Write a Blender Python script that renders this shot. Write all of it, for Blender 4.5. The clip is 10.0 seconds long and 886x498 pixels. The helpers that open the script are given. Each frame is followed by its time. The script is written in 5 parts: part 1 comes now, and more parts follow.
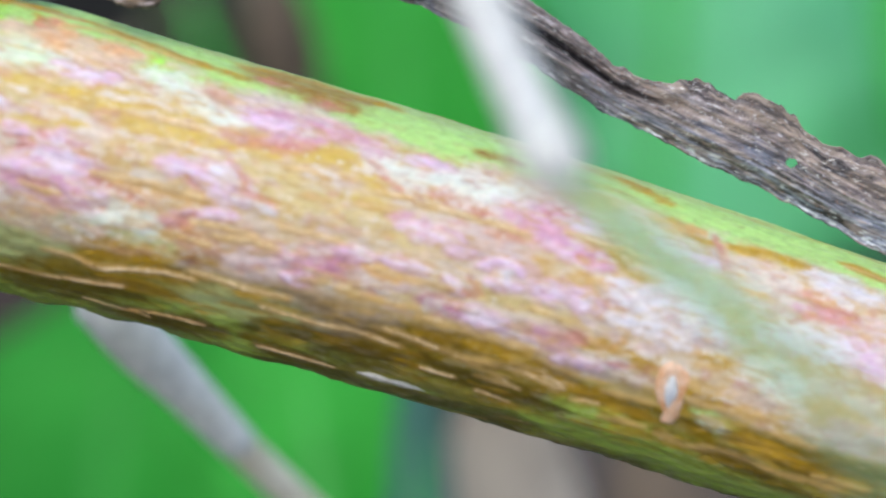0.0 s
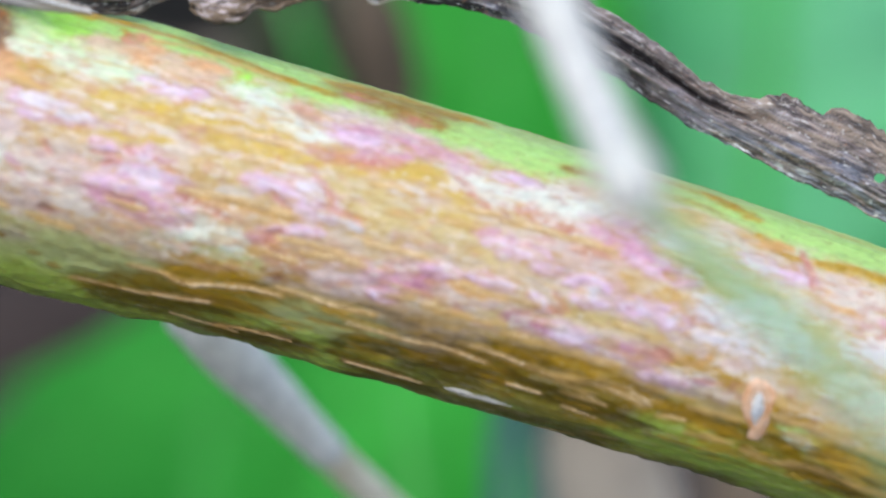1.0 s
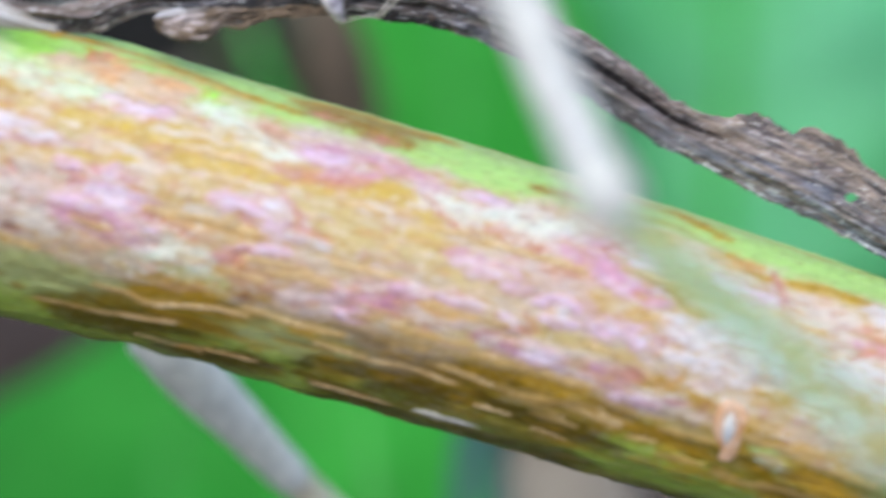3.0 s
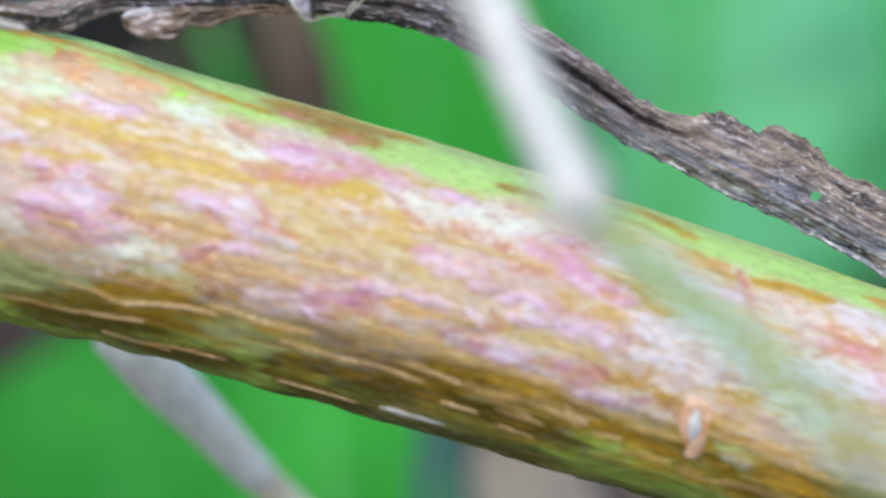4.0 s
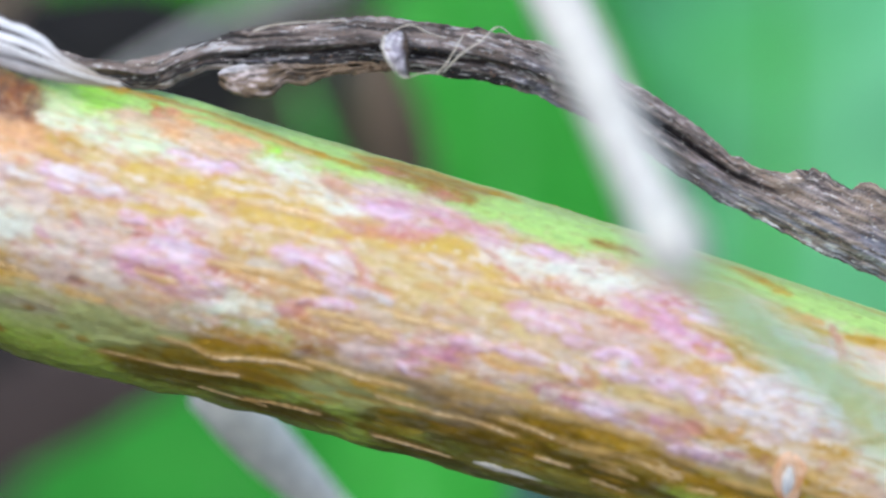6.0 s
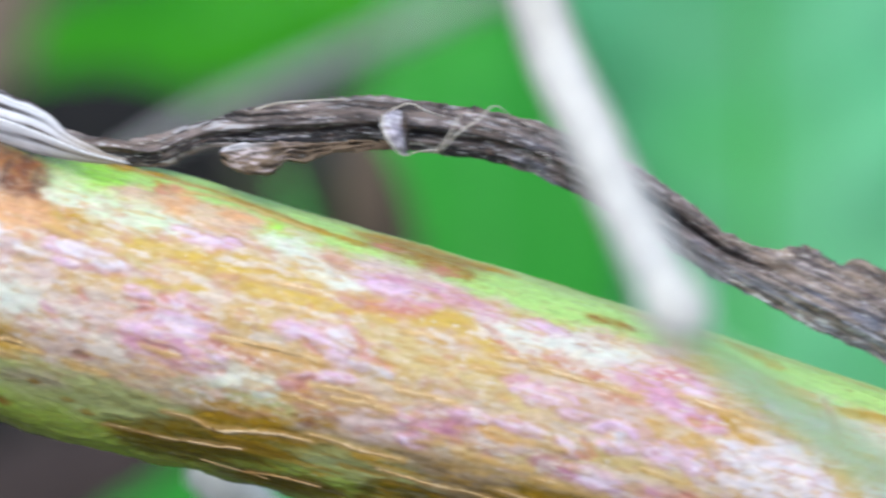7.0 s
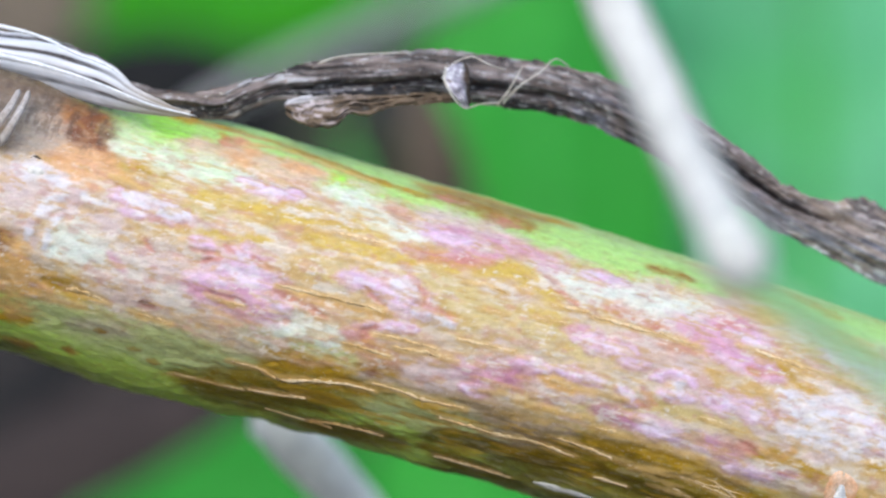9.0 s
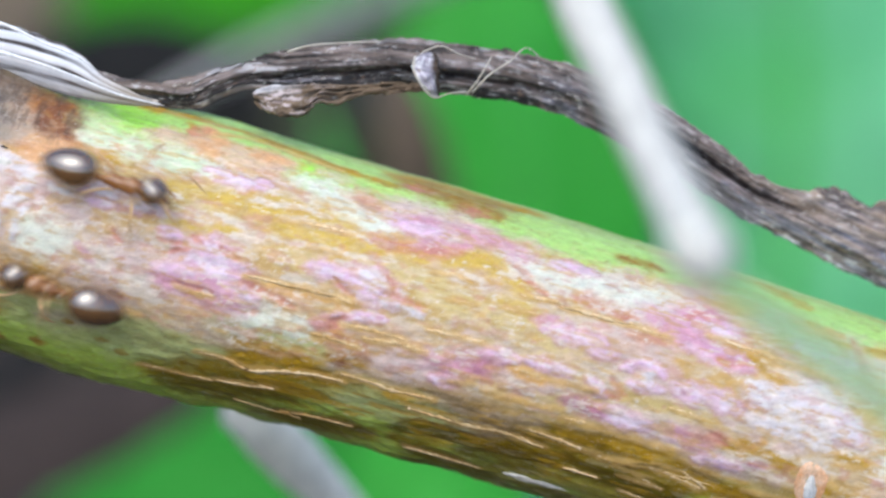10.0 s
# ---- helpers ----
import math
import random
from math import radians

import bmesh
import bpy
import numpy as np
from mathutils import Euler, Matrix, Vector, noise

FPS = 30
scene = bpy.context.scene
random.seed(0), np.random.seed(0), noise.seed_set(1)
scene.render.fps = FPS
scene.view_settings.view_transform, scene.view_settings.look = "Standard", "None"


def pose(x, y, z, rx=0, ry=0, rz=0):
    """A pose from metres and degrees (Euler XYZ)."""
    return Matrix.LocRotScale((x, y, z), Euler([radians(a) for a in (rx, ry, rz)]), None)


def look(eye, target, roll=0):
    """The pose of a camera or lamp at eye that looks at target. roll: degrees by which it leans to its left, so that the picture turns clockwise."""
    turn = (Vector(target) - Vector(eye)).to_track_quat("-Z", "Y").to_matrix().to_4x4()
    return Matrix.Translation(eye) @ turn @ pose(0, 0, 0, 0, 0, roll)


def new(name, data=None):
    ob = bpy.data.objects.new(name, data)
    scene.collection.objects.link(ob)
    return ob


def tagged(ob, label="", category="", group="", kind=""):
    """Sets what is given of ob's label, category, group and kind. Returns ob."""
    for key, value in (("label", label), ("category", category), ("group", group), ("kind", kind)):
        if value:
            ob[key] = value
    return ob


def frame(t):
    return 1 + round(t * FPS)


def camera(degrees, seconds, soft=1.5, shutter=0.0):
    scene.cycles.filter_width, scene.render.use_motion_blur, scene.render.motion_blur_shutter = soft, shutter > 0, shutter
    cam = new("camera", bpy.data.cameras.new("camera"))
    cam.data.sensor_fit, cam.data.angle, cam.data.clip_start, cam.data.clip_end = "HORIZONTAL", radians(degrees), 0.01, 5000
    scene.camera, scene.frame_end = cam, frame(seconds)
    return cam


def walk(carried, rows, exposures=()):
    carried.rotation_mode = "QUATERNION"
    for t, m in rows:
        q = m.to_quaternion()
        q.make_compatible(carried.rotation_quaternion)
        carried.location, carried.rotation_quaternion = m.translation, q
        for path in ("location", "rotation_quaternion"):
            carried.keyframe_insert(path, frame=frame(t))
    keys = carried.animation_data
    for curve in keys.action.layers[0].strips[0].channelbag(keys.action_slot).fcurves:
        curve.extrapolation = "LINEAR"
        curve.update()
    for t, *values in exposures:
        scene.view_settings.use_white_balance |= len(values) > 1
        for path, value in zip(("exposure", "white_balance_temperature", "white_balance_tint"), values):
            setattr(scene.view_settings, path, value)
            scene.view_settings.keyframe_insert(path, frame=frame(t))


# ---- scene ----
MM = 0.001
TILT = pose(0, 0, 0.14, -22)  # the plant's own axes: x along the stem, y away from the lens, z up across the view

# ---- camera ----
cam = camera(10, 10.0, soft=2.3, shutter=0.7)
cam.data.dof.use_dof = True
cam.data.dof.focus_distance = 0.1672
cam.data.dof.aperture_fstop = 31


def eye(x, y, z, rx, rz):
    """A camera pose in the plant's axes, in millimetres and degrees."""
    return TILT @ pose(x * MM, y * MM, z * MM, 90 + rx, 0, rz)


walk(cam, [
    (0.0, eye(2.600, -166.532, 2.080, -2.032, -1.109)),
    (0.5, eye(3.510, -166.877, 2.990, -2.246, -0.313)),
    (1.0, eye(3.770, -166.446, 3.770, -2.443, 0.282)),
    (1.5, eye(3.510, -165.643, 3.250, -2.188, -0.022)),
    (2.0, eye(3.900, -165.854, 3.770, -2.561, 0.260)),
    (2.5, eye(4.420, -166.018, 4.680, -2.841, 0.756)),
    (3.0, eye(2.990, -164.921, 2.730, -1.873, -0.351)),
    (3.2, eye(2.730, -164.984, 2.600, -1.791, -0.807)),
    (4.3, eye(2.340, -166.101, 3.250, -1.954, -0.949)),
    (4.5, eye(2.470, -166.549, 3.510, -1.776, -0.586)),
    (5.0, eye(2.730, -166.877, 3.510, -1.281, -0.077)),
    (5.5, eye(2.600, -166.712, 2.210, -0.843, 0.273)),
    (5.7, eye(2.470, -166.487, 2.080, -0.964, 0.083)),
    (6.8, eye(0.520, -167.998, 0.780, -0.049, -0.072)),
    (7.0, eye(0.325, -169.221, 0.585, 0.358, -0.594)),
    (7.5, eye(0.000, -169.562, 0.260, 0.272, -1.129)),
    (8.0, eye(-0.520, -169.992, 0.000, -0.024, -0.734)),
    (8.5, eye(0.000, -170.302, 0.000, -0.027, -0.336)),
    (9.0, eye(0.000, -171.111, -0.130, 0.048, 0.000)),
    (9.5, eye(0.260, -170.495, 0.130, 0.028, -0.017)),
    (9.6, eye(0.390, -170.494, 0.208, -0.034, 0.194)),
    (9.7, eye(0.520, -170.493, 0.286, -0.096, 0.220)),
    (9.8, eye(0.650, -170.492, 0.364, -0.158, 0.048)),
    (9.9, eye(0.780, -170.490, 0.442, -0.221, -0.098)),
    (10.0, eye(0.910, -170.489, 0.520, -0.287, -0.040)),
], exposures=[(0.0, 0.23, 5710, 3), (10.0, 0.23, 5710, 3)])

# ---- light ----
world = bpy.data.worlds.new("sky")
scene.world = world
world.use_nodes = True
sky = world.node_tree.nodes.new("ShaderNodeTexSky")
sky.sky_type = "NISHITA"
sky.sun_disc = False
sky.sun_elevation, sky.sun_rotation = radians(58), radians(200)
world.node_tree.links.new(sky.outputs[0], world.node_tree.nodes["Background"].inputs[0])
world.node_tree.nodes["Background"].inputs[1].default_value = 0.19
sky.dust_density, sky.ozone_density = 4.0, 0.6
sun = new("sun", bpy.data.lights.new("sun", "SUN"))
sun.data.energy, sun.data.angle, sun.data.color = 1.1, radians(75), (1.0, 0.95, 0.88)
sun.matrix_basis = look((-0.35, -0.70, 1.6), (0, 0, 0))


# ---- noise and meshes ----
def lattice(u, v, seed):
    """Smooth value noise of the arrays u, v, from 0 to 1."""
    table = np.random.RandomState(seed).rand(256, 256)
    iu, iv = np.floor(u).astype(int), np.floor(v).astype(int)
    fu, fv = u - iu, v - iv
    fu, fv = fu * fu * (3 - 2 * fu), fv * fv * (3 - 2 * fv)
    a, b = table[iu % 256, iv % 256], table[(iu + 1) % 256, iv % 256]
    c, d = table[iu % 256, (iv + 1) % 256], table[(iu + 1) % 256, (iv + 1) % 256]
    return (a * (1 - fu) + b * fu) * (1 - fv) + (c * (1 - fu) + d * fu) * fv


def fbm(u, v, seed, octaves=4):
    total, weight, norm = 0.0, 1.0, 0.0
    for k in range(octaves):
        total = total + weight * lattice(u * 2 ** k + 17 * k, v * 2 ** k + 31 * k, seed + k)
        norm += weight
        weight *= 0.55
    return total / norm


def step(x, low, high):
    x = np.clip((x - low) / (high - low), 0, 1)
    return x * x * (3 - 2 * x)


def blend(col, colour, mask):
    return col + (np.array(colour) - col) * np.clip(mask, 0, 1)[..., None]


def grid(points, wrap=False):
    """Vertices and quads of an n x m grid of points; wrap closes each row to a ring."""
    n, m = points.shape[:2]
    i = np.arange(n * m).reshape(n, m)
    if wrap:
        i = np.concatenate([i, i[:, :1]], 1)
    quads = np.stack([i[:-1, :-1], i[:-1, 1:], i[1:, 1:], i[1:, :-1]], -1).reshape(-1, 4)
    return points.reshape(-1, 3), quads


def shell(points, thick):
    """A sheet with a front, a back and a rim."""
    du = np.gradient(points, axis=0)
    dv = np.gradient(points, axis=1)
    normal = np.cross(du, dv)
    normal /= np.linalg.norm(normal, axis=-1, keepdims=True) + 1e-12
    ring = np.concatenate([points, (points - normal * thick)[:, ::-1]], 1)
    return grid(ring, True)


def mesh_of(name, *pieces, tint=None, smooth=True):
    """One mesh from (vertices in millimetres, faces) pieces; tint: a colour for each vertex."""
    verts, faces, start = [], [], 0
    for v, f in pieces:
        verts.append(np.asarray(v, float) * MM)
        faces.append(np.asarray(f) + start)
        start += len(v)
    me = bpy.data.meshes.new(name)
    co = np.concatenate(verts)
    me.vertices.add(len(co))
    me.vertices.foreach_set("co", co.astype(np.float32).ravel())
    loops = np.concatenate([f.ravel() for f in faces])
    sizes = np.concatenate([np.full(len(f), f.shape[1]) for f in faces])
    me.loops.add(len(loops))
    me.loops.foreach_set("vertex_index", loops.astype(np.int32))
    me.polygons.add(len(sizes))
    me.polygons.foreach_set("loop_start", np.concatenate([[0], np.cumsum(sizes)[:-1]]).astype(np.int32))
    me.update(calc_edges=True)
    me.validate()
    if tint is not None:
        rgba = np.concatenate([tint.reshape(-1, 3), np.ones((tint.size // 3, 1))], 1)
        layer = me.color_attributes.new("tint", "FLOAT_COLOR", "POINT")
        layer.data.foreach_set("color", rgba.astype(np.float32).ravel())
    if smooth:
        me.shade_smooth()
    return me


def curve(points, n):
    """n points on a smooth line through the given ones (any number of columns)."""
    p = np.array(points, float)
    t = np.concatenate([[0], np.cumsum(np.linalg.norm(np.diff(p[:, :3], axis=0), axis=1))])
    x = np.linspace(0, t[-1], n)
    slope = np.gradient(p, t, axis=0)
    k = np.clip(np.searchsorted(t, x) - 1, 0, len(t) - 2)
    h = (t[k + 1] - t[k])[:, None]
    q = ((x - t[k]))[:, None] / h
    return ((2 * q ** 3 - 3 * q ** 2 + 1) * p[k] + (q ** 3 - 2 * q ** 2 + q) * h * slope[k]
            + (3 * q ** 2 - 2 * q ** 3) * p[k + 1] + (q ** 3 - q ** 2) * h * slope[k + 1])


def tube(path, radii, sides=12, wobble=0.0, seed=1):
    """A closed tube along a path of points (n, 3), in millimetres."""
    path = np.asarray(path, float)
    tangent = np.gradient(path, axis=0)
    tangent /= np.linalg.norm(tangent, axis=1, keepdims=True) + 1e-12
    up = np.array([0.13, -1.0, 0.21])
    a = np.cross(tangent, up)
    a /= np.linalg.norm(a, axis=1, keepdims=True)
    b = np.cross(tangent, a)
    th = np.linspace(0, 2 * math.pi, sides, endpoint=False)
    r = np.broadcast_to(np.asarray(radii, float), len(path))[:, None] * np.ones(sides)
    if wobble:
        k = np.arange(len(path))[:, None] * 0.13
        r = r * (1 + wobble * (fbm(k + 0 * th, th * 1.5 + 0 * k, seed, 3) - 0.5) * 2)
    ring = path[:, None] + r[..., None] * (np.cos(th)[None, :, None] * a[:, None] + np.sin(th)[None, :, None] * b[:, None])
    ring[0], ring[-1] = path[0], path[-1]
    return grid(ring, True)


def ball(centre, axes, turn=None, n=14, egg=0.0):
    """An ellipsoid; egg narrows it towards +x."""
    th, ph = np.linspace(0, math.pi, n), np.linspace(0, 2 * math.pi, 2 * n, endpoint=False)
    x = -np.cos(th)[:, None] + 0 * ph
    taper = np.sin(th)[:, None] * (1 - egg * x)
    p = np.stack([x, taper * np.cos(ph), taper * np.sin(ph)], -1) * np.array(axes)
    if turn is not None:
        p = p @ np.array(turn.to_matrix()).T
    return grid(p + np.array(centre), True)


BASES = {}


def thing(name, base, label, category, group="", kind=""):
    """An Empty at the base of a thing, in the plant's axes."""
    ob = new(name)
    ob.empty_display_size = 0.002
    ob.matrix_basis = TILT @ Matrix.Translation(Vector(base) * MM)
    BASES[ob] = np.array(base, float)
    return tagged(ob, label, category, group, kind)


def part(name, me, material, parent, label=""):
    """Links a mesh that is written in the plant's axes under a thing or one of its parts."""
    root = parent
    while root.parent:
        root = root.parent
    if root in BASES and not me.get("placed"):
        me.transform(Matrix.Translation(-Vector(BASES[root]) * MM))
        me["placed"] = 1
    ob = new(name, me)
    ob.parent = parent
    if not me.materials:
        me.materials.append(material)
    return tagged(ob, label) if label else ob


# ---- materials ----
def shade(name, rough=0.6):
    ma = bpy.data.materials.new(name)
    ma.use_nodes = True
    nodes, links = ma.node_tree.nodes, ma.node_tree.links
    bsdf = nodes["Principled BSDF"]
    bsdf.inputs["Roughness"].default_value = rough
    coord = nodes.new("ShaderNodeTexCoord")

    def noise_of(scale, detail=4.0, stretch=(1, 1, 1), turn=(0, 0, 0), rough_=0.6):
        mapping = nodes.new("ShaderNodeMapping")
        mapping.inputs["Scale"].default_value = stretch
        mapping.inputs["Rotation"].default_value = turn
        links.new(coord.outputs["Object"], mapping.inputs["Vector"])
        tex = nodes.new("ShaderNodeTexNoise")
        tex.inputs["Scale"].default_value = scale
        tex.inputs["Detail"].default_value = detail
        tex.inputs["Roughness"].default_value = rough_
        links.new(mapping.outputs[0], tex.inputs["Vector"])
        return tex.outputs["Fac"]

    def ramp(fac, *stops):
        r = nodes.new("ShaderNodeValToRGB")
        for k, (pos, colour) in enumerate(stops):
            e = r.color_ramp.elements[k] if k < 2 else r.color_ramp.elements.new(pos)
            e.position, e.color = pos, (*colour, 1)
        links.new(fac, r.inputs[0])
        return r.outputs[0]

    def mix(fac, a, b, kind="MIX"):
        m = nodes.new("ShaderNodeMix")
        m.data_type, m.blend_type = "RGBA", kind
        for socket, value in ((m.inputs[0], fac), (m.inputs[6], a), (m.inputs[7], b)):
            if isinstance(value, (int, float)):
                socket.default_value = value
            elif isinstance(value, tuple):
                socket.default_value = (*value, 1)
            else:
                links.new(value, socket)
        return m.outputs[2]

    def bump(fac, distance, strength=1.0):
        b = nodes.new("ShaderNodeBump")
        b.inputs["Distance"].default_value = distance
        b.inputs["Strength"].default_value = strength
        links.new(fac, b.inputs["Height"])
        links.new(b.outputs[0], bsdf.inputs["Normal"])

    return ma, nodes, links, bsdf, noise_of, ramp, mix, bump


def tinted(name, rough, grain, low, high, relief, stretch=(1, 1, 1), turn=(0, 0, 0), gloss=0.5, coat=0.0, wax=0.0, dust_glint=0.0):
    """A surface with its own colour map, fine grain and relief."""
    ma, nodes, links, bsdf, noise_of, ramp, mix, bump = shade(name, rough)
    tint = nodes.new("ShaderNodeAttribute")
    tint.attribute_name = "tint"
    fine = noise_of(grain, 5, stretch, turn)
    col = mix(1.0, tint.outputs["Color"], ramp(fine, (0.3, (low,) * 3), (0.7, (high,) * 3)), "MULTIPLY")
    # pale specks put tiny glints into the colour
    speck = noise_of(grain * 2.7, 2)
    col = mix(ramp(speck, (0.62, (0, 0, 0)), (0.78, (0.22, 0.22, 0.22))), col, (0.86, 0.82, 0.78))
    if dust_glint:
        # dark grains, then clumped pale flecks that double as painted micro-glints
        col = mix(ramp(noise_of(grain * 2.1, 2), (0.62, (0, 0, 0)), (0.72, (dust_glint,) * 3)), col, (0.26, 0.13, 0.07))
        fleck = mix(1.0, ramp(noise_of(grain * 2.2, 3, (0.35, 1, 1), turn), (0.60, (0, 0, 0)), (0.70, (dust_glint * 1.2,) * 3)), ramp(noise_of(420, 3), (0.52, (0.05, 0.05, 0.05)), (0.60, (1, 1, 1))), "MULTIPLY")
        col = mix(fleck, col, (0.84, 0.78, 0.70))
    links.new(col, bsdf.inputs["Base Color"])
    bsdf.inputs["Specular IOR Level"].default_value = gloss
    bsdf.inputs["Coat Weight"].default_value = coat
    bsdf.inputs["Subsurface Weight"].default_value = wax
    bsdf.inputs["Subsurface Scale"].default_value = 0.0004
    bsdf.inputs["Subsurface Radius"].default_value = (1.0, 0.7, 0.35)
    bsdf.inputs["Coat Roughness"].default_value = 0.35
    links.new(ramp(noise_of(grain * 0.5, 3), (0.3, (rough - 0.12,) * 3), (0.7, (rough + 0.14,) * 3)), bsdf.inputs["Roughness"])
    bump(fine, relief, 0.8)
    return ma


def plain(name, low, high, rough, scale, relief=0.00005, stretch=(1, 1, 1), sheer=0.0, gloss=0.5):
    """Two colours mixed by noise at two scales; sheer lets light through thin blades."""
    ma, nodes, links, bsdf, noise_of, ramp, mix, bump = shade(name, rough)
    wide, fine = noise_of(scale, 3, stretch), noise_of(scale * 6, 4, stretch)
    col = mix(ramp(wide, (0.35, (0, 0, 0)), (0.65, (1, 1, 1))), low, high)
    col = mix(1.0, col, ramp(fine, (0.3, (0.75, 0.75, 0.75)), (0.7, (1.15, 1.15, 1.15))), "MULTIPLY")
    links.new(col, bsdf.inputs["Base Color"])
    bsdf.inputs["Specular IOR Level"].default_value = gloss
    bump(fine, relief, 0.6)
    if sheer:
        back, add = nodes.new("ShaderNodeBsdfTranslucent"), nodes.new("ShaderNodeMixShader")
        links.new(col, back.inputs["Color"])
        add.inputs[0].default_value = sheer
        links.new(bsdf.outputs[0], add.inputs[1])
        links.new(back.outputs[0], add.inputs[2])
        links.new(add.outputs[0], nodes["Material Output"].inputs[0])
    return ma


LEAN = (0, radians(15.9), 0)
bark = tinted("bark", 0.42, 4200, 0.84, 1.14, 0.00005, (0.55, 1, 1), LEAN, gloss=0.22, coat=0.03, wax=0.2, dust_glint=0.18)
split_bark = plain("split_bark", (0.52, 0.31, 0.09), (0.74, 0.56, 0.33), 0.6, 900, 0.00003)
fibre_dull = plain("fibre_dull", (0.34, 0.28, 0.24), (0.52, 0.47, 0.44), 0.75, 1500)
hair_white = plain("hair_white", (0.72, 0.70, 0.71), (0.80, 0.79, 0.81), 0.6, 1500)
pale_flake = plain("pale_flake", (0.62, 0.56, 0.48), (0.76, 0.72, 0.66), 0.6, 900)
scar_rim = plain("scar_rim", (0.60, 0.29, 0.12), (0.76, 0.52, 0.36), 0.6, 1800)
scar_core = plain("scar_core", (0.70, 0.66, 0.62), (0.55, 0.55, 0.58), 0.5, 2500)
dry_skin = tinted("dry_skin", 0.75, 3600, 0.40, 1.5, 0.00010, (0.25, 1, 1), (0, radians(20), 0), gloss=0.3, dust_glint=0.45)
fibre = plain("fibre", (0.42, 0.36, 0.29), (0.60, 0.56, 0.50), 0.7, 2000)
papery = tinted("papery", 0.55, 1800, 0.8, 1.12, 0.00004, (0.2, 1, 1), (0, radians(24), 0), gloss=0.15)
straw = plain("straw", (0.51, 0.485, 0.44), (0.62, 0.595, 0.55), 0.5, 260, 0.00006)
bud_white = plain("bud_white", (0.82, 0.80, 0.74), (0.90, 0.88, 0.83), 0.5, 260, 0.00006, sheer=0.35)
stalk_grey = plain("stalk_grey", (0.25, 0.24, 0.22), (0.40, 0.39, 0.36), 0.6, 180, 0.00006)
straw_grey = plain("straw_grey", (0.78, 0.67, 0.47), (0.90, 0.81, 0.63), 0.6, 300, 0.00006, (1, 1, 0.3))
husk_white = plain("husk_white", (0.94, 0.90, 0.80), (0.96, 0.93, 0.86), 0.6, 300, 0.00006)
blade_green = plain("blade_green", (0.34, 0.64, 0.30), (0.42, 0.72, 0.38), 0.4, 120, sheer=0.35)
# the pale mint tone holds part of the sky sheen as colour
leaf_mint = plain("leaf_mint", (0.105, 0.57, 0.09), (0.33, 0.79, 0.56), 0.32, 20, 0.0001, sheer=0.32, gloss=1.0)
leaf_mint.node_tree.nodes["Principled BSDF"].inputs["Coat Weight"].default_value = 0.6
leaf_mint.node_tree.nodes["Principled BSDF"].inputs["Coat Roughness"].default_value = 0.3
leaf_teal = plain("leaf_teal", (0.05, 0.14, 0.11), (0.09, 0.21, 0.17), 0.6, 50, 0.0001, sheer=0.3)
leaf_mid = plain("leaf_mid", (0.05, 0.40, 0.03), (0.11, 0.50, 0.07), 0.5, 40, 0.0001, sheer=0.35, gloss=0.25)
leaf_dark = plain("leaf_dark", (0.035, 0.25, 0.005), (0.08, 0.36, 0.012), 0.8, 50, 0.0001, sheer=0.3, gloss=0.15)
# a green already darkened for shade in its base colour
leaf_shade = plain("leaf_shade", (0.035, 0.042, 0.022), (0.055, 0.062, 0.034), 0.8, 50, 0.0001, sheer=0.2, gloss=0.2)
leaf_deep = plain("leaf_deep", (0.04, 0.35, 0.025), (0.085, 0.46, 0.05), 0.6, 50, 0.0001, sheer=0.35, gloss=0.25)
vein = plain("vein", (0.06, 0.40, 0.04), (0.12, 0.48, 0.08), 0.45, 200)
# near-black: the darkness of shaded gaps, given as a surface colour
shade_gap_leaf = plain("shade_gap_leaf", (0.014, 0.014, 0.015), (0.034, 0.031, 0.030), 0.9, 60, 0.0002, gloss=0.1)
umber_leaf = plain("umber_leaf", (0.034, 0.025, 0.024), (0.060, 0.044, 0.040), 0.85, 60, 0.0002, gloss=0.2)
brown_leaf = plain("brown_leaf", (0.07, 0.05, 0.032), (0.14, 0.10, 0.065), 0.8, 60, 0.0002)
dead_leaf = plain("dead_leaf", (0.33, 0.27, 0.21), (0.52, 0.45, 0.37), 0.7, 60, 0.0002)
soil = plain("soil", (0.012, 0.009, 0.008), (0.060, 0.045, 0.036), 0.95, 22, 0.002)
litter = plain("litter", (0.10, 0.075, 0.05), (0.19, 0.15, 0.11), 0.9, 60, 0.0005)

# ---- ground ----
me = bpy.data.meshes.new("ground")
bm = bmesh.new()
edges = [-300, -30, -3] + [k * 0.02 - 0.6 for k in range(61)] + [3, 30, 300]
rows = [[bm.verts.new((x, y, 0.008 * (noise.noise((x * 9, y * 9, 0)) + 0.5 * noise.noise((x * 31, y * 31, 4))) if abs(x) < 1 and abs(y) < 1 else 0))
         for x in edges] for y in edges]
for a, b in zip(rows, rows[1:]):
    for k in range(len(a) - 1):
        bm.faces.new((a[k], a[k + 1], b[k + 1], b[k]))
bm.to_mesh(me)
me.shade_smooth()
me.materials.append(soil)
tagged(new("ground", me), "dark moist garden soil under the plants", "ground", kind="structure")

# ---- the stem ----
AXIS, NORMAL = np.array([0.9617, 0.0, -0.274]), np.array([0.274, 0.0, 0.9617])
START = np.array([0.305, 0.0, -2.73])
DOWN = np.array([0.0, 0.375, -0.927])  # towards the ground


def stem_radius(s):
    return 4.62 - 0.25 * np.clip((s - 1) / 20, 0, 1.3) + 0.25 * np.exp(-((s + 19) / 3.0) ** 2)


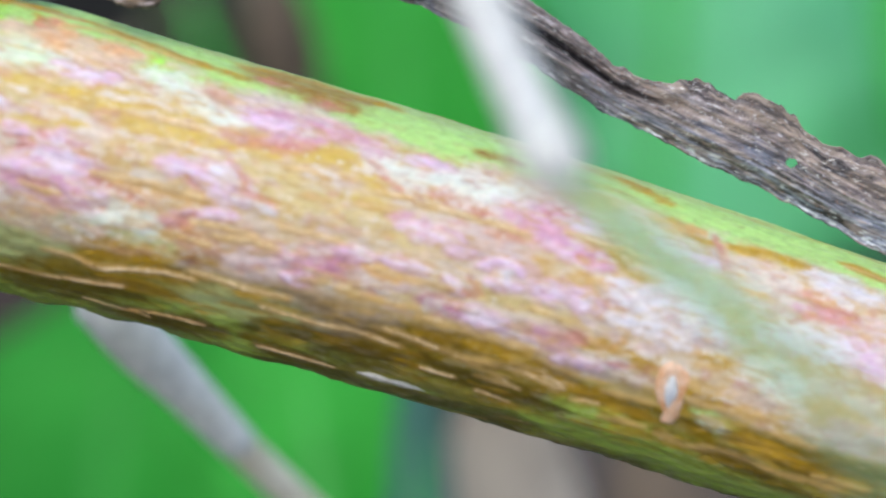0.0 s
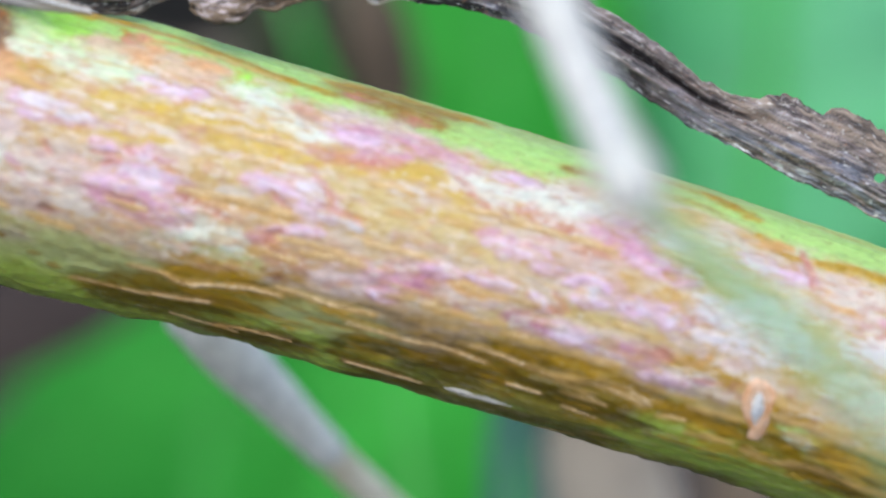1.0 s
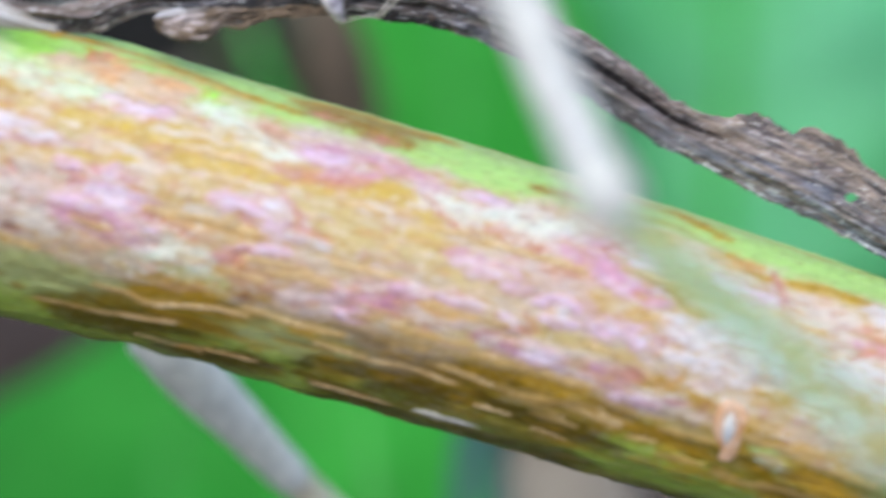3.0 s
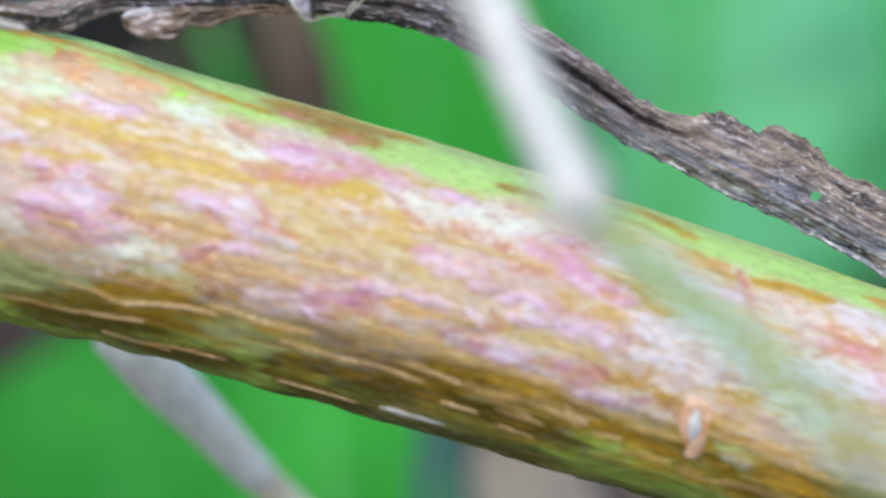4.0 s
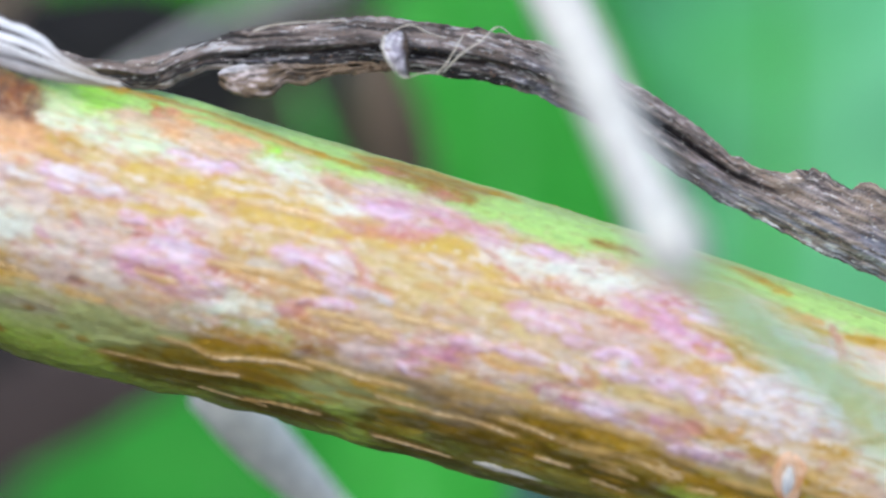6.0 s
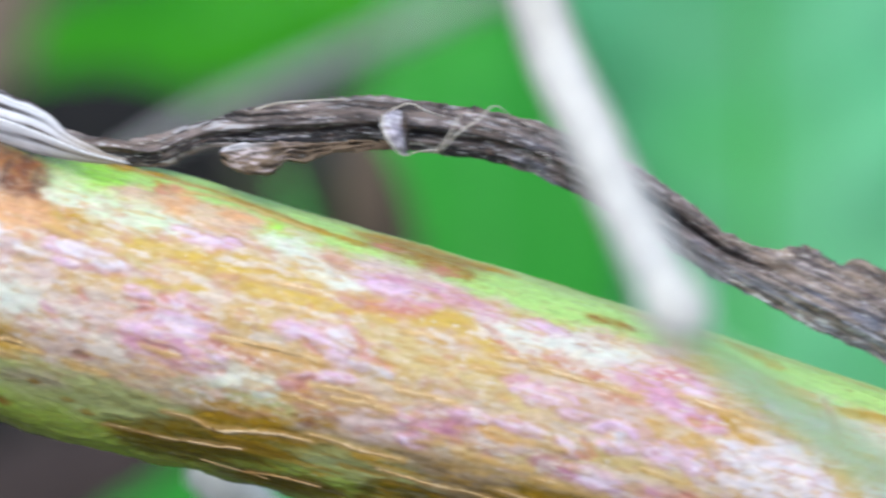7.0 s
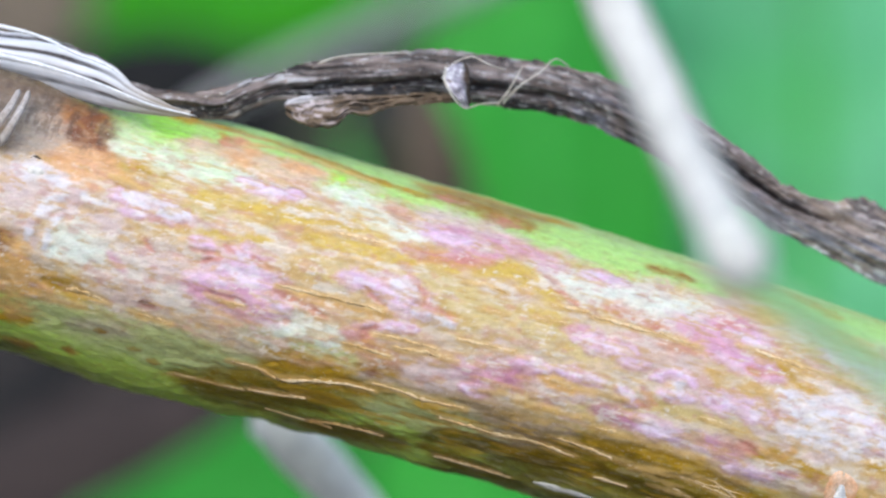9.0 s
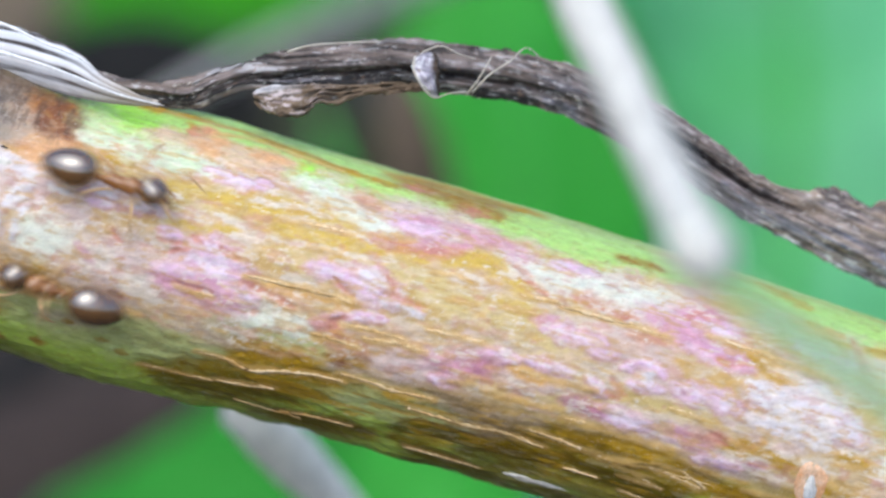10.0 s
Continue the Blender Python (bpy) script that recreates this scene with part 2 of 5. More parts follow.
def stem_axis(s):
    """Points of the stem's middle line; past 30 mm it bends down to its root."""
    s = np.asarray(s, float)
    bend = np.clip(s - 30, 0, None)
    sag = -0.42 * np.clip((s - 2) / 17, 0, 1.5) ** 2
    return START + sag[..., None] * NORMAL + np.minimum(s, 30)[..., None] * AXIS + (bend * np.exp(-bend / 60))[..., None] * AXIS + (bend ** 2 / (bend + 25))[..., None] * DOWN


def on_stem(s, a, lift=0.0):
    """The point of the bark s mm along and a mm round from the front, and its outward normal."""
    th = a / 4.6
    out = np.sin(th)[..., None] * NORMAL - np.cos(th)[..., None] * np.array([0, 1.0, 0]) if np.ndim(th) else math.sin(th) * NORMAL - math.cos(th) * np.array([0, 1.0, 0])
    return stem_axis(s) + np.asarray(stem_radius(s) + lift)[..., None] * out, out


# blotches: from and to, each along and round the stem, and the width, in millimetres
WOOD = (
    (-16.15, 3.28, -14.51, 3.74, 1.34), (-16.11, 2.18, -14.99, 2.31, 0.72), (-14.62, 3.07, -14.16, 3.53, 0.42), (-16.45, 3.89, -14.76, 4.38, 1.10), (-14.68, 4.02, -13.94, 2.85, 0.42),)
GREY = (
    (-15.80, 3.10, -14.59, 2.97, 1.14), (-14.97, 2.25, -14.38, 2.57, 0.46), (-14.21, -0.48, -13.99, -0.15, 0.12), (-13.99, -0.15, -13.47, 0.34, 0.12), (-13.47, 0.34, -13.06, 0.38, 0.14),
    (-13.06, 0.38, -12.64, 0.27, 0.14), (-13.71, -0.30, -13.68, -0.84, 0.08), (-13.68, -0.84, -13.38, -1.26, 0.09), (-14.03, -1.43, -13.49, -1.46, 0.20), (-13.49, -1.46, -13.01, -1.60, 0.21),)
RUST = (
    (-14.01, 3.32, -13.37, 3.87, 1.03), (-13.44, 3.03, -12.72, 2.88, 0.81), (-14.21, 1.96, -13.16, 2.04, 0.59), (-13.03, 3.31, -12.50, 2.30, 0.29), (-14.05, 3.86, -13.57, 3.50, 0.34),
    (-13.14, 4.30, -12.67, 2.89, 0.18),)
TAN = (
    (-14.89, 1.99, -13.97, 2.15, 0.69), (-10.16, 3.94, -9.23, 4.14, 0.61), (-9.23, 4.14, -8.28, 4.24, 0.64), (-8.28, 4.24, -6.89, 4.12, 0.65), (-6.89, 4.12, -5.79, 4.51, 0.64),
    (-8.01, 3.91, -6.11, 4.16, 0.56), (15.80, -1.20, 17.76, -1.34, 0.45),)
ORANGE = (
    (-13.67, 2.47, -12.87, 2.22, 0.97), (-13.92, 1.64, -12.38, 2.01, 0.62), (-13.54, 1.34, -12.77, 1.37, 0.40), (-8.72, 4.12, -8.20, 3.89, 0.48), (-6.74, 4.38, -5.83, 4.54, 0.34),
    (14.93, 3.05, 15.23, 2.48, 0.13), (15.23, 2.48, 16.20, 2.41, 0.17), (6.66, 1.58, 7.96, 1.69, 0.15), (-8.46, 5.23, -8.03, 4.46, 0.34),)
UMBER = (
    (-13.77, 4.32, -13.16, 3.59, 0.70), (-13.42, 4.32, -12.94, 3.35, 0.35), (-13.98, 3.60, -13.68, 3.19, 0.23), (-15.13, -0.90, -14.94, -1.35, 0.29), (-10.13, -1.90, -9.70, -1.90, 0.14),
    (-2.29, -2.11, -1.98, -2.10, 0.18), (-13.70, 4.03, -12.90, 2.90, 0.28), (-13.89, 3.11, -13.41, 2.91, 0.36),)
BLUSH = (
    (-15.54, 0.94, -14.72, 0.12, 0.82), (-14.55, 0.84, -13.55, 0.74, 0.48), (-13.09, 0.49, -11.71, 0.40, 0.64), (-14.07, -0.56, -13.96, -1.11, 0.14), (-12.55, -0.75, -10.71, -0.96, 0.91),
    (-10.71, -0.96, -8.81, -1.00, 0.92), (-10.82, -0.56, -8.92, -0.60, 0.80), (0.52, -0.85, 1.56, -0.75, 0.29), (-0.78, -1.72, 0.60, -1.35, 0.50), (-2.04, 3.29, -0.48, 3.31, 0.65),
    (-0.48, 3.31, 0.12, 3.23, 0.64), (-1.78, 3.95, -0.23, 4.02, 0.67), (-0.23, 4.02, 0.97, 3.84, 0.67), (7.71, -1.27, 9.08, -1.29, 0.48),)
WHITE_A = (
    (-15.10, 1.27, -14.43, 1.41, 0.46), (-14.20, 1.30, -13.37, 1.09, 0.36), (-13.37, 1.09, -12.84, 0.95, 0.35), (-12.82, 0.86, -12.19, 0.83, 0.26), (-14.39, -0.50, -14.23, -0.06, 0.15),
    (-14.23, -0.06, -13.68, 0.40, 0.18), (-11.51, 1.35, -10.75, 1.21, 0.20), (-10.75, 1.21, -9.66, 1.17, 0.20), (-1.29, 0.30, -0.07, 0.22, 0.24), (-2.22, 0.98, -1.52, 0.89, 0.29),
    (7.56, 0.20, 7.72, 0.48, 0.20), (11.41, 0.82, 12.23, 0.81, 0.61), (12.49, 1.18, 13.66, 1.37, 0.77), (12.91, 0.31, 14.41, 0.69, 0.88), (11.39, 0.02, 12.05, 0.03, 0.43),
    (11.09, 1.15, 11.51, 1.18, 0.34), (17.72, 3.80, 19.28, 3.75, 0.85), (16.48, 1.21, 17.76, 1.46, 0.73),)
WHITE_B = (
    (17.76, 1.46, 18.55, 1.38, 0.76), (-14.25, -0.90, -14.30, -0.14, 0.12), (-14.30, -0.14, -13.93, 0.60, 0.13), (-13.93, 0.60, -13.24, 0.99, 0.17), (-13.64, -1.02, -13.67, -0.33, 0.11),
    (-13.67, -0.33, -13.35, 0.18, 0.13), (-11.54, 1.44, -10.36, 1.38, 0.22), (-10.36, 1.38, -9.45, 1.25, 0.21),)
WHITE = WHITE_A + WHITE_B
SALMON = (
    (-14.65, 0.20, -13.74, 0.59, 0.31), (-13.65, 0.41, -13.10, 0.64, 0.19), (-13.14, -0.01, -12.36, -0.04, 0.21), (-12.36, -0.04, -11.54, 0.12, 0.21), (-9.64, -0.11, -8.69, -0.03, 0.21),
    (-10.62, 0.23, -10.26, -0.09, 0.17), (-10.26, -0.09, -9.80, -0.21, 0.19), (-5.64, -0.58, -3.90, -0.60, 0.42), (-2.75, -1.25, -0.50, -0.99, 0.64), (-0.50, -0.99, 0.30, -0.96, 0.62),
    (-2.09, -0.82, -0.57, -0.62, 0.35), (7.19, 0.28, 7.38, 0.30, 0.15), (-13.93, -0.91, -13.96, -0.24, 0.12), (-13.96, -0.24, -13.58, 0.43, 0.14), (-13.58, 0.43, -12.76, 0.66, 0.17),)
MINT_A = (
    (-13.12, -0.44, -12.44, -0.44, 0.80), (-13.24, -0.91, -12.08, -0.69, 0.62), (-12.28, 3.19, -11.30, 3.15, 0.49), (-11.30, 3.15, -10.15, 3.09, 0.49), (-10.15, 3.09, -8.64, 3.27, 0.52),
    (-8.64, 3.27, -8.03, 3.14, 0.49), (-5.78, -1.35, -5.05, -1.33, 0.44), (-5.71, -1.01, -4.29, -1.27, 0.49), (-4.29, -1.27, -3.66, -1.32, 0.50), (-5.89, -1.38, -4.84, -1.39, 0.44),
    (-4.87, 3.80, -3.83, 3.66, 0.72), (-3.83, 3.66, -2.91, 3.02, 0.59), (-2.91, 3.02, -2.11, 2.92, 0.61), (-3.67, 3.45, -2.99, 3.19, 0.64), (-2.99, 3.19, -2.31, 2.94, 0.60),
    (3.32, 3.03, 4.32, 2.73, 0.77), (4.32, 2.73, 5.02, 3.08, 0.76), (5.04, 2.99, 6.61, 2.95, 0.90),)
MINT_B = (
    (6.61, 2.95, 7.77, 3.02, 0.95), (2.20, 3.31, 3.13, 2.96, 0.61), (3.72, 2.79, 4.33, 2.68, 0.58), (16.24, -0.05, 17.44, -0.23, 0.71), (14.98, -2.33, 15.79, -2.49, 0.30),)
MINT = MINT_A + MINT_B
GREEN_A = (
    (-12.75, 4.16, -11.19, 4.61, 1.44), (-11.19, 4.61, -10.59, 4.11, 1.36), (-10.82, 5.26, -8.66, 5.29, 1.47), (-8.66, 5.29, -6.69, 5.21, 1.42), (-8.81, 6.44, -6.89, 7.17, 1.12),
    (-6.89, 7.17, -5.26, 6.61, 1.12), (-5.26, 6.61, -3.23, 5.85, 1.12), (-3.14, 5.10, -1.96, 5.06, 0.72), (-1.96, 5.06, -1.14, 4.81, 0.69), (-4.51, 3.96, -3.73, 4.12, 0.51),
    (-2.72, 4.86, -1.31, 4.87, 0.92), (-1.31, 4.87, -0.50, 4.71, 0.88), (0.85, 4.55, 2.82, 4.54, 0.66), (2.82, 4.54, 4.78, 4.54, 0.66), (1.95, 5.21, 4.33, 5.05, 1.14),
    (4.33, 5.05, 6.30, 5.08, 1.09), (6.33, 4.78, 7.92, 4.66, 0.70), (4.05, 4.16, 5.83, 4.34, 0.65),)
GREEN_B = (
    (13.14, 5.14, 15.46, 5.51, 1.38), (15.46, 5.51, 17.41, 5.74, 1.47), (17.41, 5.74, 19.41, 5.07, 1.39), (11.58, 5.29, 13.12, 5.40, 0.73), (14.78, -2.29, 15.96, -2.42, 0.41),
    (-11.92, 2.45, -11.61, 2.37, 0.26),)
GREEN = GREEN_A + GREEN_B
LIME = (
    (-11.26, 4.97, -10.56, 4.13, 0.89), (-5.40, 4.51, -4.94, 4.13, 0.65), (-4.94, 4.13, -4.45, 3.86, 0.62), (11.90, -4.69, 13.41, -4.52, 0.54),)
GOLD_A = (
    (-12.17, 2.92, -11.65, 2.58, 0.48), (-11.52, 2.40, -10.39, 2.53, 0.27), (-10.44, 4.12, -9.46, 4.29, 0.16), (-9.46, 4.29, -8.15, 4.58, 0.17), (-8.15, 4.58, -6.98, 4.58, 0.19),
    (-6.98, 4.58, -5.97, 4.64, 0.19), (-5.97, 4.64, -5.49, 4.26, 0.15), (-13.72, -1.77, -12.50, -1.69, 0.35), (-13.71, -2.33, -12.79, -2.12, 0.33), (-12.79, -2.12, -11.98, -2.30, 0.33),
    (-14.49, -4.08, -13.64, -3.90, 0.36), (-5.43, -2.99, -3.99, -2.45, 0.57), (-3.99, -2.45, -3.36, -2.51, 0.58), (-10.72, 5.89, -9.13, 5.76, 0.30), (-9.13, 5.76, -7.56, 5.87, 0.30),
    (-7.56, 5.87, -5.95, 5.52, 0.30), (-5.95, 5.52, -4.33, 5.18, 0.29), (-4.33, 5.18, -3.14, 5.06, 0.25),)
GOLD_B = (
    (-3.14, 5.06, -2.11, 5.01, 0.25), (-2.06, 5.99, -0.31, 6.51, 0.52), (-0.31, 6.51, 1.27, 6.38, 0.52), (1.27, 6.38, 2.67, 6.27, 0.52), (10.73, -0.96, 11.92, -1.02, 0.35),
    (11.92, -1.02, 12.96, -1.09, 0.34), (7.36, -2.11, 8.36, -2.22, 0.45), (8.36, -2.22, 9.58, -2.25, 0.45), (18.39, 5.23, 19.72, 5.13, 0.35), (18.26, 4.23, 19.24, 4.13, 0.19),
    (16.78, -2.62, 18.58, -2.86, 0.36), (18.58, -2.86, 20.59, -3.01, 0.38), (7.37, -2.38, 9.04, -2.24, 0.33), (9.04, -2.24, 10.54, -2.16, 0.33), (9.32, -2.60, 10.85, -2.62, 0.31),
    (10.85, -2.62, 12.18, -2.59, 0.31), (14.09, -1.55, 15.90, -1.55, 0.24), (15.90, -1.55, 17.43, -1.52, 0.25),)
GOLD_C = (
    (14.15, -0.12, 15.33, -0.22, 0.20), (12.43, 4.34, 13.26, 3.87, 0.26), (13.26, 3.87, 13.84, 3.87, 0.25), (14.60, 3.95, 15.92, 4.35, 0.26), (15.92, 4.35, 17.09, 4.21, 0.26),
    (17.09, 4.21, 17.12, 3.26, 0.12), (10.58, 6.01, 11.76, 5.43, 0.39), (11.76, 5.43, 12.16, 5.28, 0.38), (10.71, 2.11, 11.38, 1.72, 0.15), (11.38, 1.72, 12.00, 1.52, 0.15),
    (-8.85, 7.14, -7.02, 7.15, 0.02), (-7.02, 7.15, -5.84, 7.15, 0.00), (-5.45, -2.91, -4.25, -2.58, 0.38), (-1.17, 7.15, 0.45, 7.14, 0.01), (0.45, 7.14, 2.08, 7.14, 0.01),
    (-11.07, 5.62, -9.91, 5.73, 0.39), (-9.91, 5.73, -8.77, 6.07, 0.39), (-9.15, 5.23, -8.82, 4.51, 0.18),)
GOLD = GOLD_A + GOLD_B + GOLD_C
KHAKI = (
    (-11.42, 2.04, -9.68, 2.07, 0.35), (-9.68, 2.07, -8.36, 2.19, 0.35), (-8.36, 2.19, -7.06, 2.39, 0.37), (-9.53, 1.53, -7.84, 1.71, 0.30), (-7.84, 1.71, -6.80, 1.78, 0.30),
    (-1.17, 1.39, 1.64, 1.02, 0.98), (1.64, 1.02, 3.63, 0.82, 0.98), (-4.90, 0.90, -3.32, 0.76, 0.64), (1.69, 0.84, 4.67, 0.54, 0.82), (4.43, -1.34, 5.79, -1.34, 0.34),
    (7.28, -0.44, 8.82, -0.40, 0.39), (8.82, -0.40, 9.85, -0.47, 0.40),)
OCHRE = (
    (-9.40, 2.10, -7.97, 2.18, 0.35), (-7.97, 2.18, -6.85, 2.33, 0.37), (-8.77, 0.91, -6.75, 1.27, 0.23), (0.33, 2.32, 2.20, 3.05, 0.61), (-6.27, 2.34, -4.60, 2.64, 0.50),
    (-4.60, 2.64, -3.56, 2.51, 0.50), (-4.04, 1.96, -2.05, 1.91, 0.56), (-5.14, 1.73, -3.60, 1.76, 0.49), (-3.86, 2.78, -2.74, 2.34, 0.36), (-1.78, 2.20, -0.59, 2.11, 0.44),
    (1.25, 2.53, 2.24, 2.59, 0.54), (2.24, 2.59, 3.14, 1.93, 0.46), (2.52, 1.48, 3.49, 1.34, 0.37), (14.57, 3.94, 16.12, 4.27, 0.37), (16.12, 4.27, 17.11, 4.07, 0.37),
    (17.11, 4.07, 17.46, 3.16, 0.24), (-12.10, 2.55, -11.53, 2.44, 0.48),)
LILAC_A = (
    (-8.06, 3.13, -7.20, 2.95, 0.26), (-7.20, 2.95, -6.60, 3.02, 0.26), (-6.60, 3.02, -6.10, 3.23, 0.26), (-11.71, 1.39, -10.76, 1.24, 0.36), (-10.76, 1.24, -9.44, 1.23, 0.36),
    (-11.58, 0.92, -10.90, 0.91, 0.19), (-8.98, 0.62, -8.36, 0.56, 0.22), (-7.71, -0.10, -6.35, -0.10, 0.73), (-7.64, 0.34, -6.87, 0.37, 0.57), (-8.50, -0.71, -7.75, -0.65, 0.49),
    (-6.61, -0.72, -5.73, -0.80, 0.45), (-3.90, 0.79, -3.13, 0.78, 0.36), (-2.36, 0.80, -1.46, 0.67, 0.61), (-1.46, 0.67, -1.20, 0.44, 0.54), (-3.17, 0.81, -2.11, 0.72, 0.42),
    (-2.76, -0.51, -1.26, -0.23, 0.20), (0.95, -1.69, 1.59, -1.54, 0.27), (2.44, -0.30, 3.21, -0.31, 0.29),)
LILAC_B = (
    (-1.63, 3.23, -0.28, 3.29, 0.41), (3.78, 3.41, 4.95, 3.47, 0.32), (8.63, 2.63, 9.81, 2.83, 0.51), (8.59, 1.94, 9.97, 1.90, 0.43), (9.97, 1.90, 10.44, 1.72, 0.40),
    (4.17, 0.98, 5.32, 1.01, 0.36), (5.32, 1.01, 6.17, 0.76, 0.35), (6.81, 0.40, 7.15, 0.70, 0.17), (7.15, 0.70, 7.79, 0.80, 0.20), (7.79, 0.80, 8.09, 0.56, 0.18),
    (7.12, -0.01, 8.14, 0.10, 0.19), (8.74, 0.25, 9.80, 0.42, 0.39), (9.80, 0.42, 10.59, 0.24, 0.39), (3.73, -0.22, 5.13, -0.26, 0.23), (5.84, -0.28, 6.40, -0.63, 0.21),
    (6.49, -1.20, 7.89, -1.21, 0.41), (10.01, -1.83, 11.32, -1.64, 0.25), (13.88, 1.07, 14.65, 0.52, 0.47),)
LILAC_C = (
    (12.22, 3.14, 13.23, 3.07, 0.37), (13.23, 3.07, 14.19, 3.09, 0.35), (19.05, 1.73, 20.01, 1.06, 0.56),)
LILAC = LILAC_A + LILAC_B + LILAC_C
BROWN = (
    (-12.00, 1.69, -10.87, 1.62, 0.10), (-11.33, -3.47, -11.13, -3.50, 0.16), (-10.10, -3.90, -9.86, -3.88, 0.18), (-12.18, -4.83, -11.94, -4.86, 0.22), (-9.41, -4.24, -9.11, -4.23, 0.16),
    (-14.15, -5.37, -13.41, -5.26, 0.34), (-5.62, -2.31, -4.33, -2.24, 0.26), (-2.56, -1.98, -1.43, -1.84, 0.28), (-1.43, 5.54, -0.25, 5.60, 1.03), (-0.25, 5.60, 0.78, 5.14, 1.02),
    (0.78, 5.14, 1.34, 5.81, 0.98), (5.76, 4.62, 6.53, 4.70, 0.29), (6.53, 4.70, 7.17, 4.67, 0.29), (-0.93, 7.16, 0.58, 7.16, 0.01), (0.58, 7.16, 1.79, 7.16, 0.01),)
MAUVE = (
    (-11.67, 2.24, -11.04, 2.20, 0.22), (-12.07, -1.89, -10.36, -1.75, 0.35), (-10.36, -1.75, -9.45, -1.90, 0.35), (-11.95, -3.48, -10.53, -3.26, 0.47), (-9.11, -2.12, -7.21, -1.95, 0.49),
    (-7.21, -1.95, -5.48, -1.92, 0.49), (-7.52, -2.31, -5.75, -2.40, 0.51), (-1.49, -1.75, -0.66, -1.69, 0.42), (1.08, -1.95, 2.20, -2.03, 0.37), (9.61, -1.79, 10.63, -1.96, 0.43),
    (10.63, -1.96, 11.52, -1.53, 0.41), (1.18, -2.36, 2.57, -2.36, 0.58), (2.57, -2.36, 3.43, -2.53, 0.55), (-1.42, -1.88, 0.52, -1.91, 0.49), (2.25, -3.14, 3.73, -2.98, 0.47),
    (2.80, -2.25, 4.67, -2.18, 0.40),)
CREAM_A = (
    (-8.50, 1.31, -7.53, 1.30, 0.17), (-7.43, 1.63, -6.20, 1.39, 0.15), (-10.61, 1.91, -9.63, 2.00, 0.09), (-9.25, 1.91, -8.73, 1.86, 0.08), (-10.39, 2.53, -9.59, 2.57, 0.10),
    (-12.33, -0.84, -10.76, -0.94, 0.65), (-9.57, -1.42, -8.24, -1.31, 0.61), (-4.70, 0.18, -3.51, 0.21, 0.19), (-3.90, 0.10, -2.55, 0.09, 0.13), (-5.28, 2.13, -4.11, 2.24, 0.15),
    (-4.11, 2.24, -2.92, 2.30, 0.15), (-2.92, 2.30, -1.60, 2.28, 0.15), (-5.41, 1.34, -3.87, 1.48, 0.13), (-3.87, 1.48, -2.72, 1.52, 0.13), (-2.72, 1.52, -1.46, 1.75, 0.13),
    (-3.14, 1.17, -1.53, 1.28, 0.15), (-6.49, 2.45, -4.81, 2.71, 0.13), (-4.81, 2.71, -3.82, 2.61, 0.13),)
CREAM_B = (
    (0.44, 1.88, 1.41, 1.86, 0.25), (15.09, 3.24, 16.61, 3.39, 0.59), (15.19, 2.69, 15.95, 2.72, 0.26), (15.95, 2.72, 17.14, 2.56, 0.26), (13.38, -0.77, 14.53, -0.78, 0.27),)
CREAM = CREAM_A + CREAM_B
RED_A = (
    (-9.02, 0.30, -8.07, 0.37, 0.10), (-7.94, 0.30, -8.69, -0.05, 0.08), (-10.52, 0.16, -10.17, -0.14, 0.10), (-8.14, -0.92, -7.49, -0.89, 0.08), (-7.49, -0.89, -6.90, -0.92, 0.08),
    (-7.98, 0.71, -7.61, 0.51, 0.11), (-6.93, 0.55, -6.37, 0.36, 0.12), (-5.48, -1.18, -5.25, -1.15, 0.15), (-1.42, 1.16, -1.08, 0.63, 0.10), (-1.08, 0.63, -0.34, 0.49, 0.13),
    (-0.34, 0.49, -0.11, 0.48, 0.13), (-3.20, 0.64, -2.43, 0.24, 0.08), (-5.94, -0.33, -4.90, -0.46, 0.14), (-4.90, -0.46, -4.23, -0.66, 0.14), (-2.80, -1.07, -2.52, -0.55, 0.18),
    (-2.19, 2.29, -0.64, 2.31, 0.29), (-0.64, 2.31, 0.43, 2.71, 0.29), (-1.41, 5.35, -1.21, 5.38, 0.49),)
RED_B = (
    (0.61, 4.90, 0.80, 4.90, 0.45), (9.83, 1.66, 10.40, 1.71, 0.21), (8.33, 2.75, 8.72, 3.17, 0.12), (8.72, 3.17, 8.99, 3.03, 0.14), (4.77, 2.43, 5.41, 2.38, 0.33),
    (5.41, 2.38, 6.39, 2.18, 0.33), (2.55, 2.80, 3.23, 2.35, 0.16), (3.23, 2.35, 3.73, 2.06, 0.15), (6.48, -0.48, 6.91, -0.51, 0.16), (17.24, 3.07, 18.26, 2.78, 0.29),
    (18.26, 2.78, 18.88, 2.76, 0.28), (13.99, 4.24, 14.48, 2.87, 0.14), (16.91, 1.82, 17.74, 2.46, 0.14), (17.74, 2.46, 18.52, 2.43, 0.17), (6.52, -0.01, 7.02, -0.44, 0.13),
    (10.16, -0.82, 10.79, -1.02, 0.14), (-9.04, 4.65, -8.55, 5.17, 0.25),)
RED = RED_A + RED_B
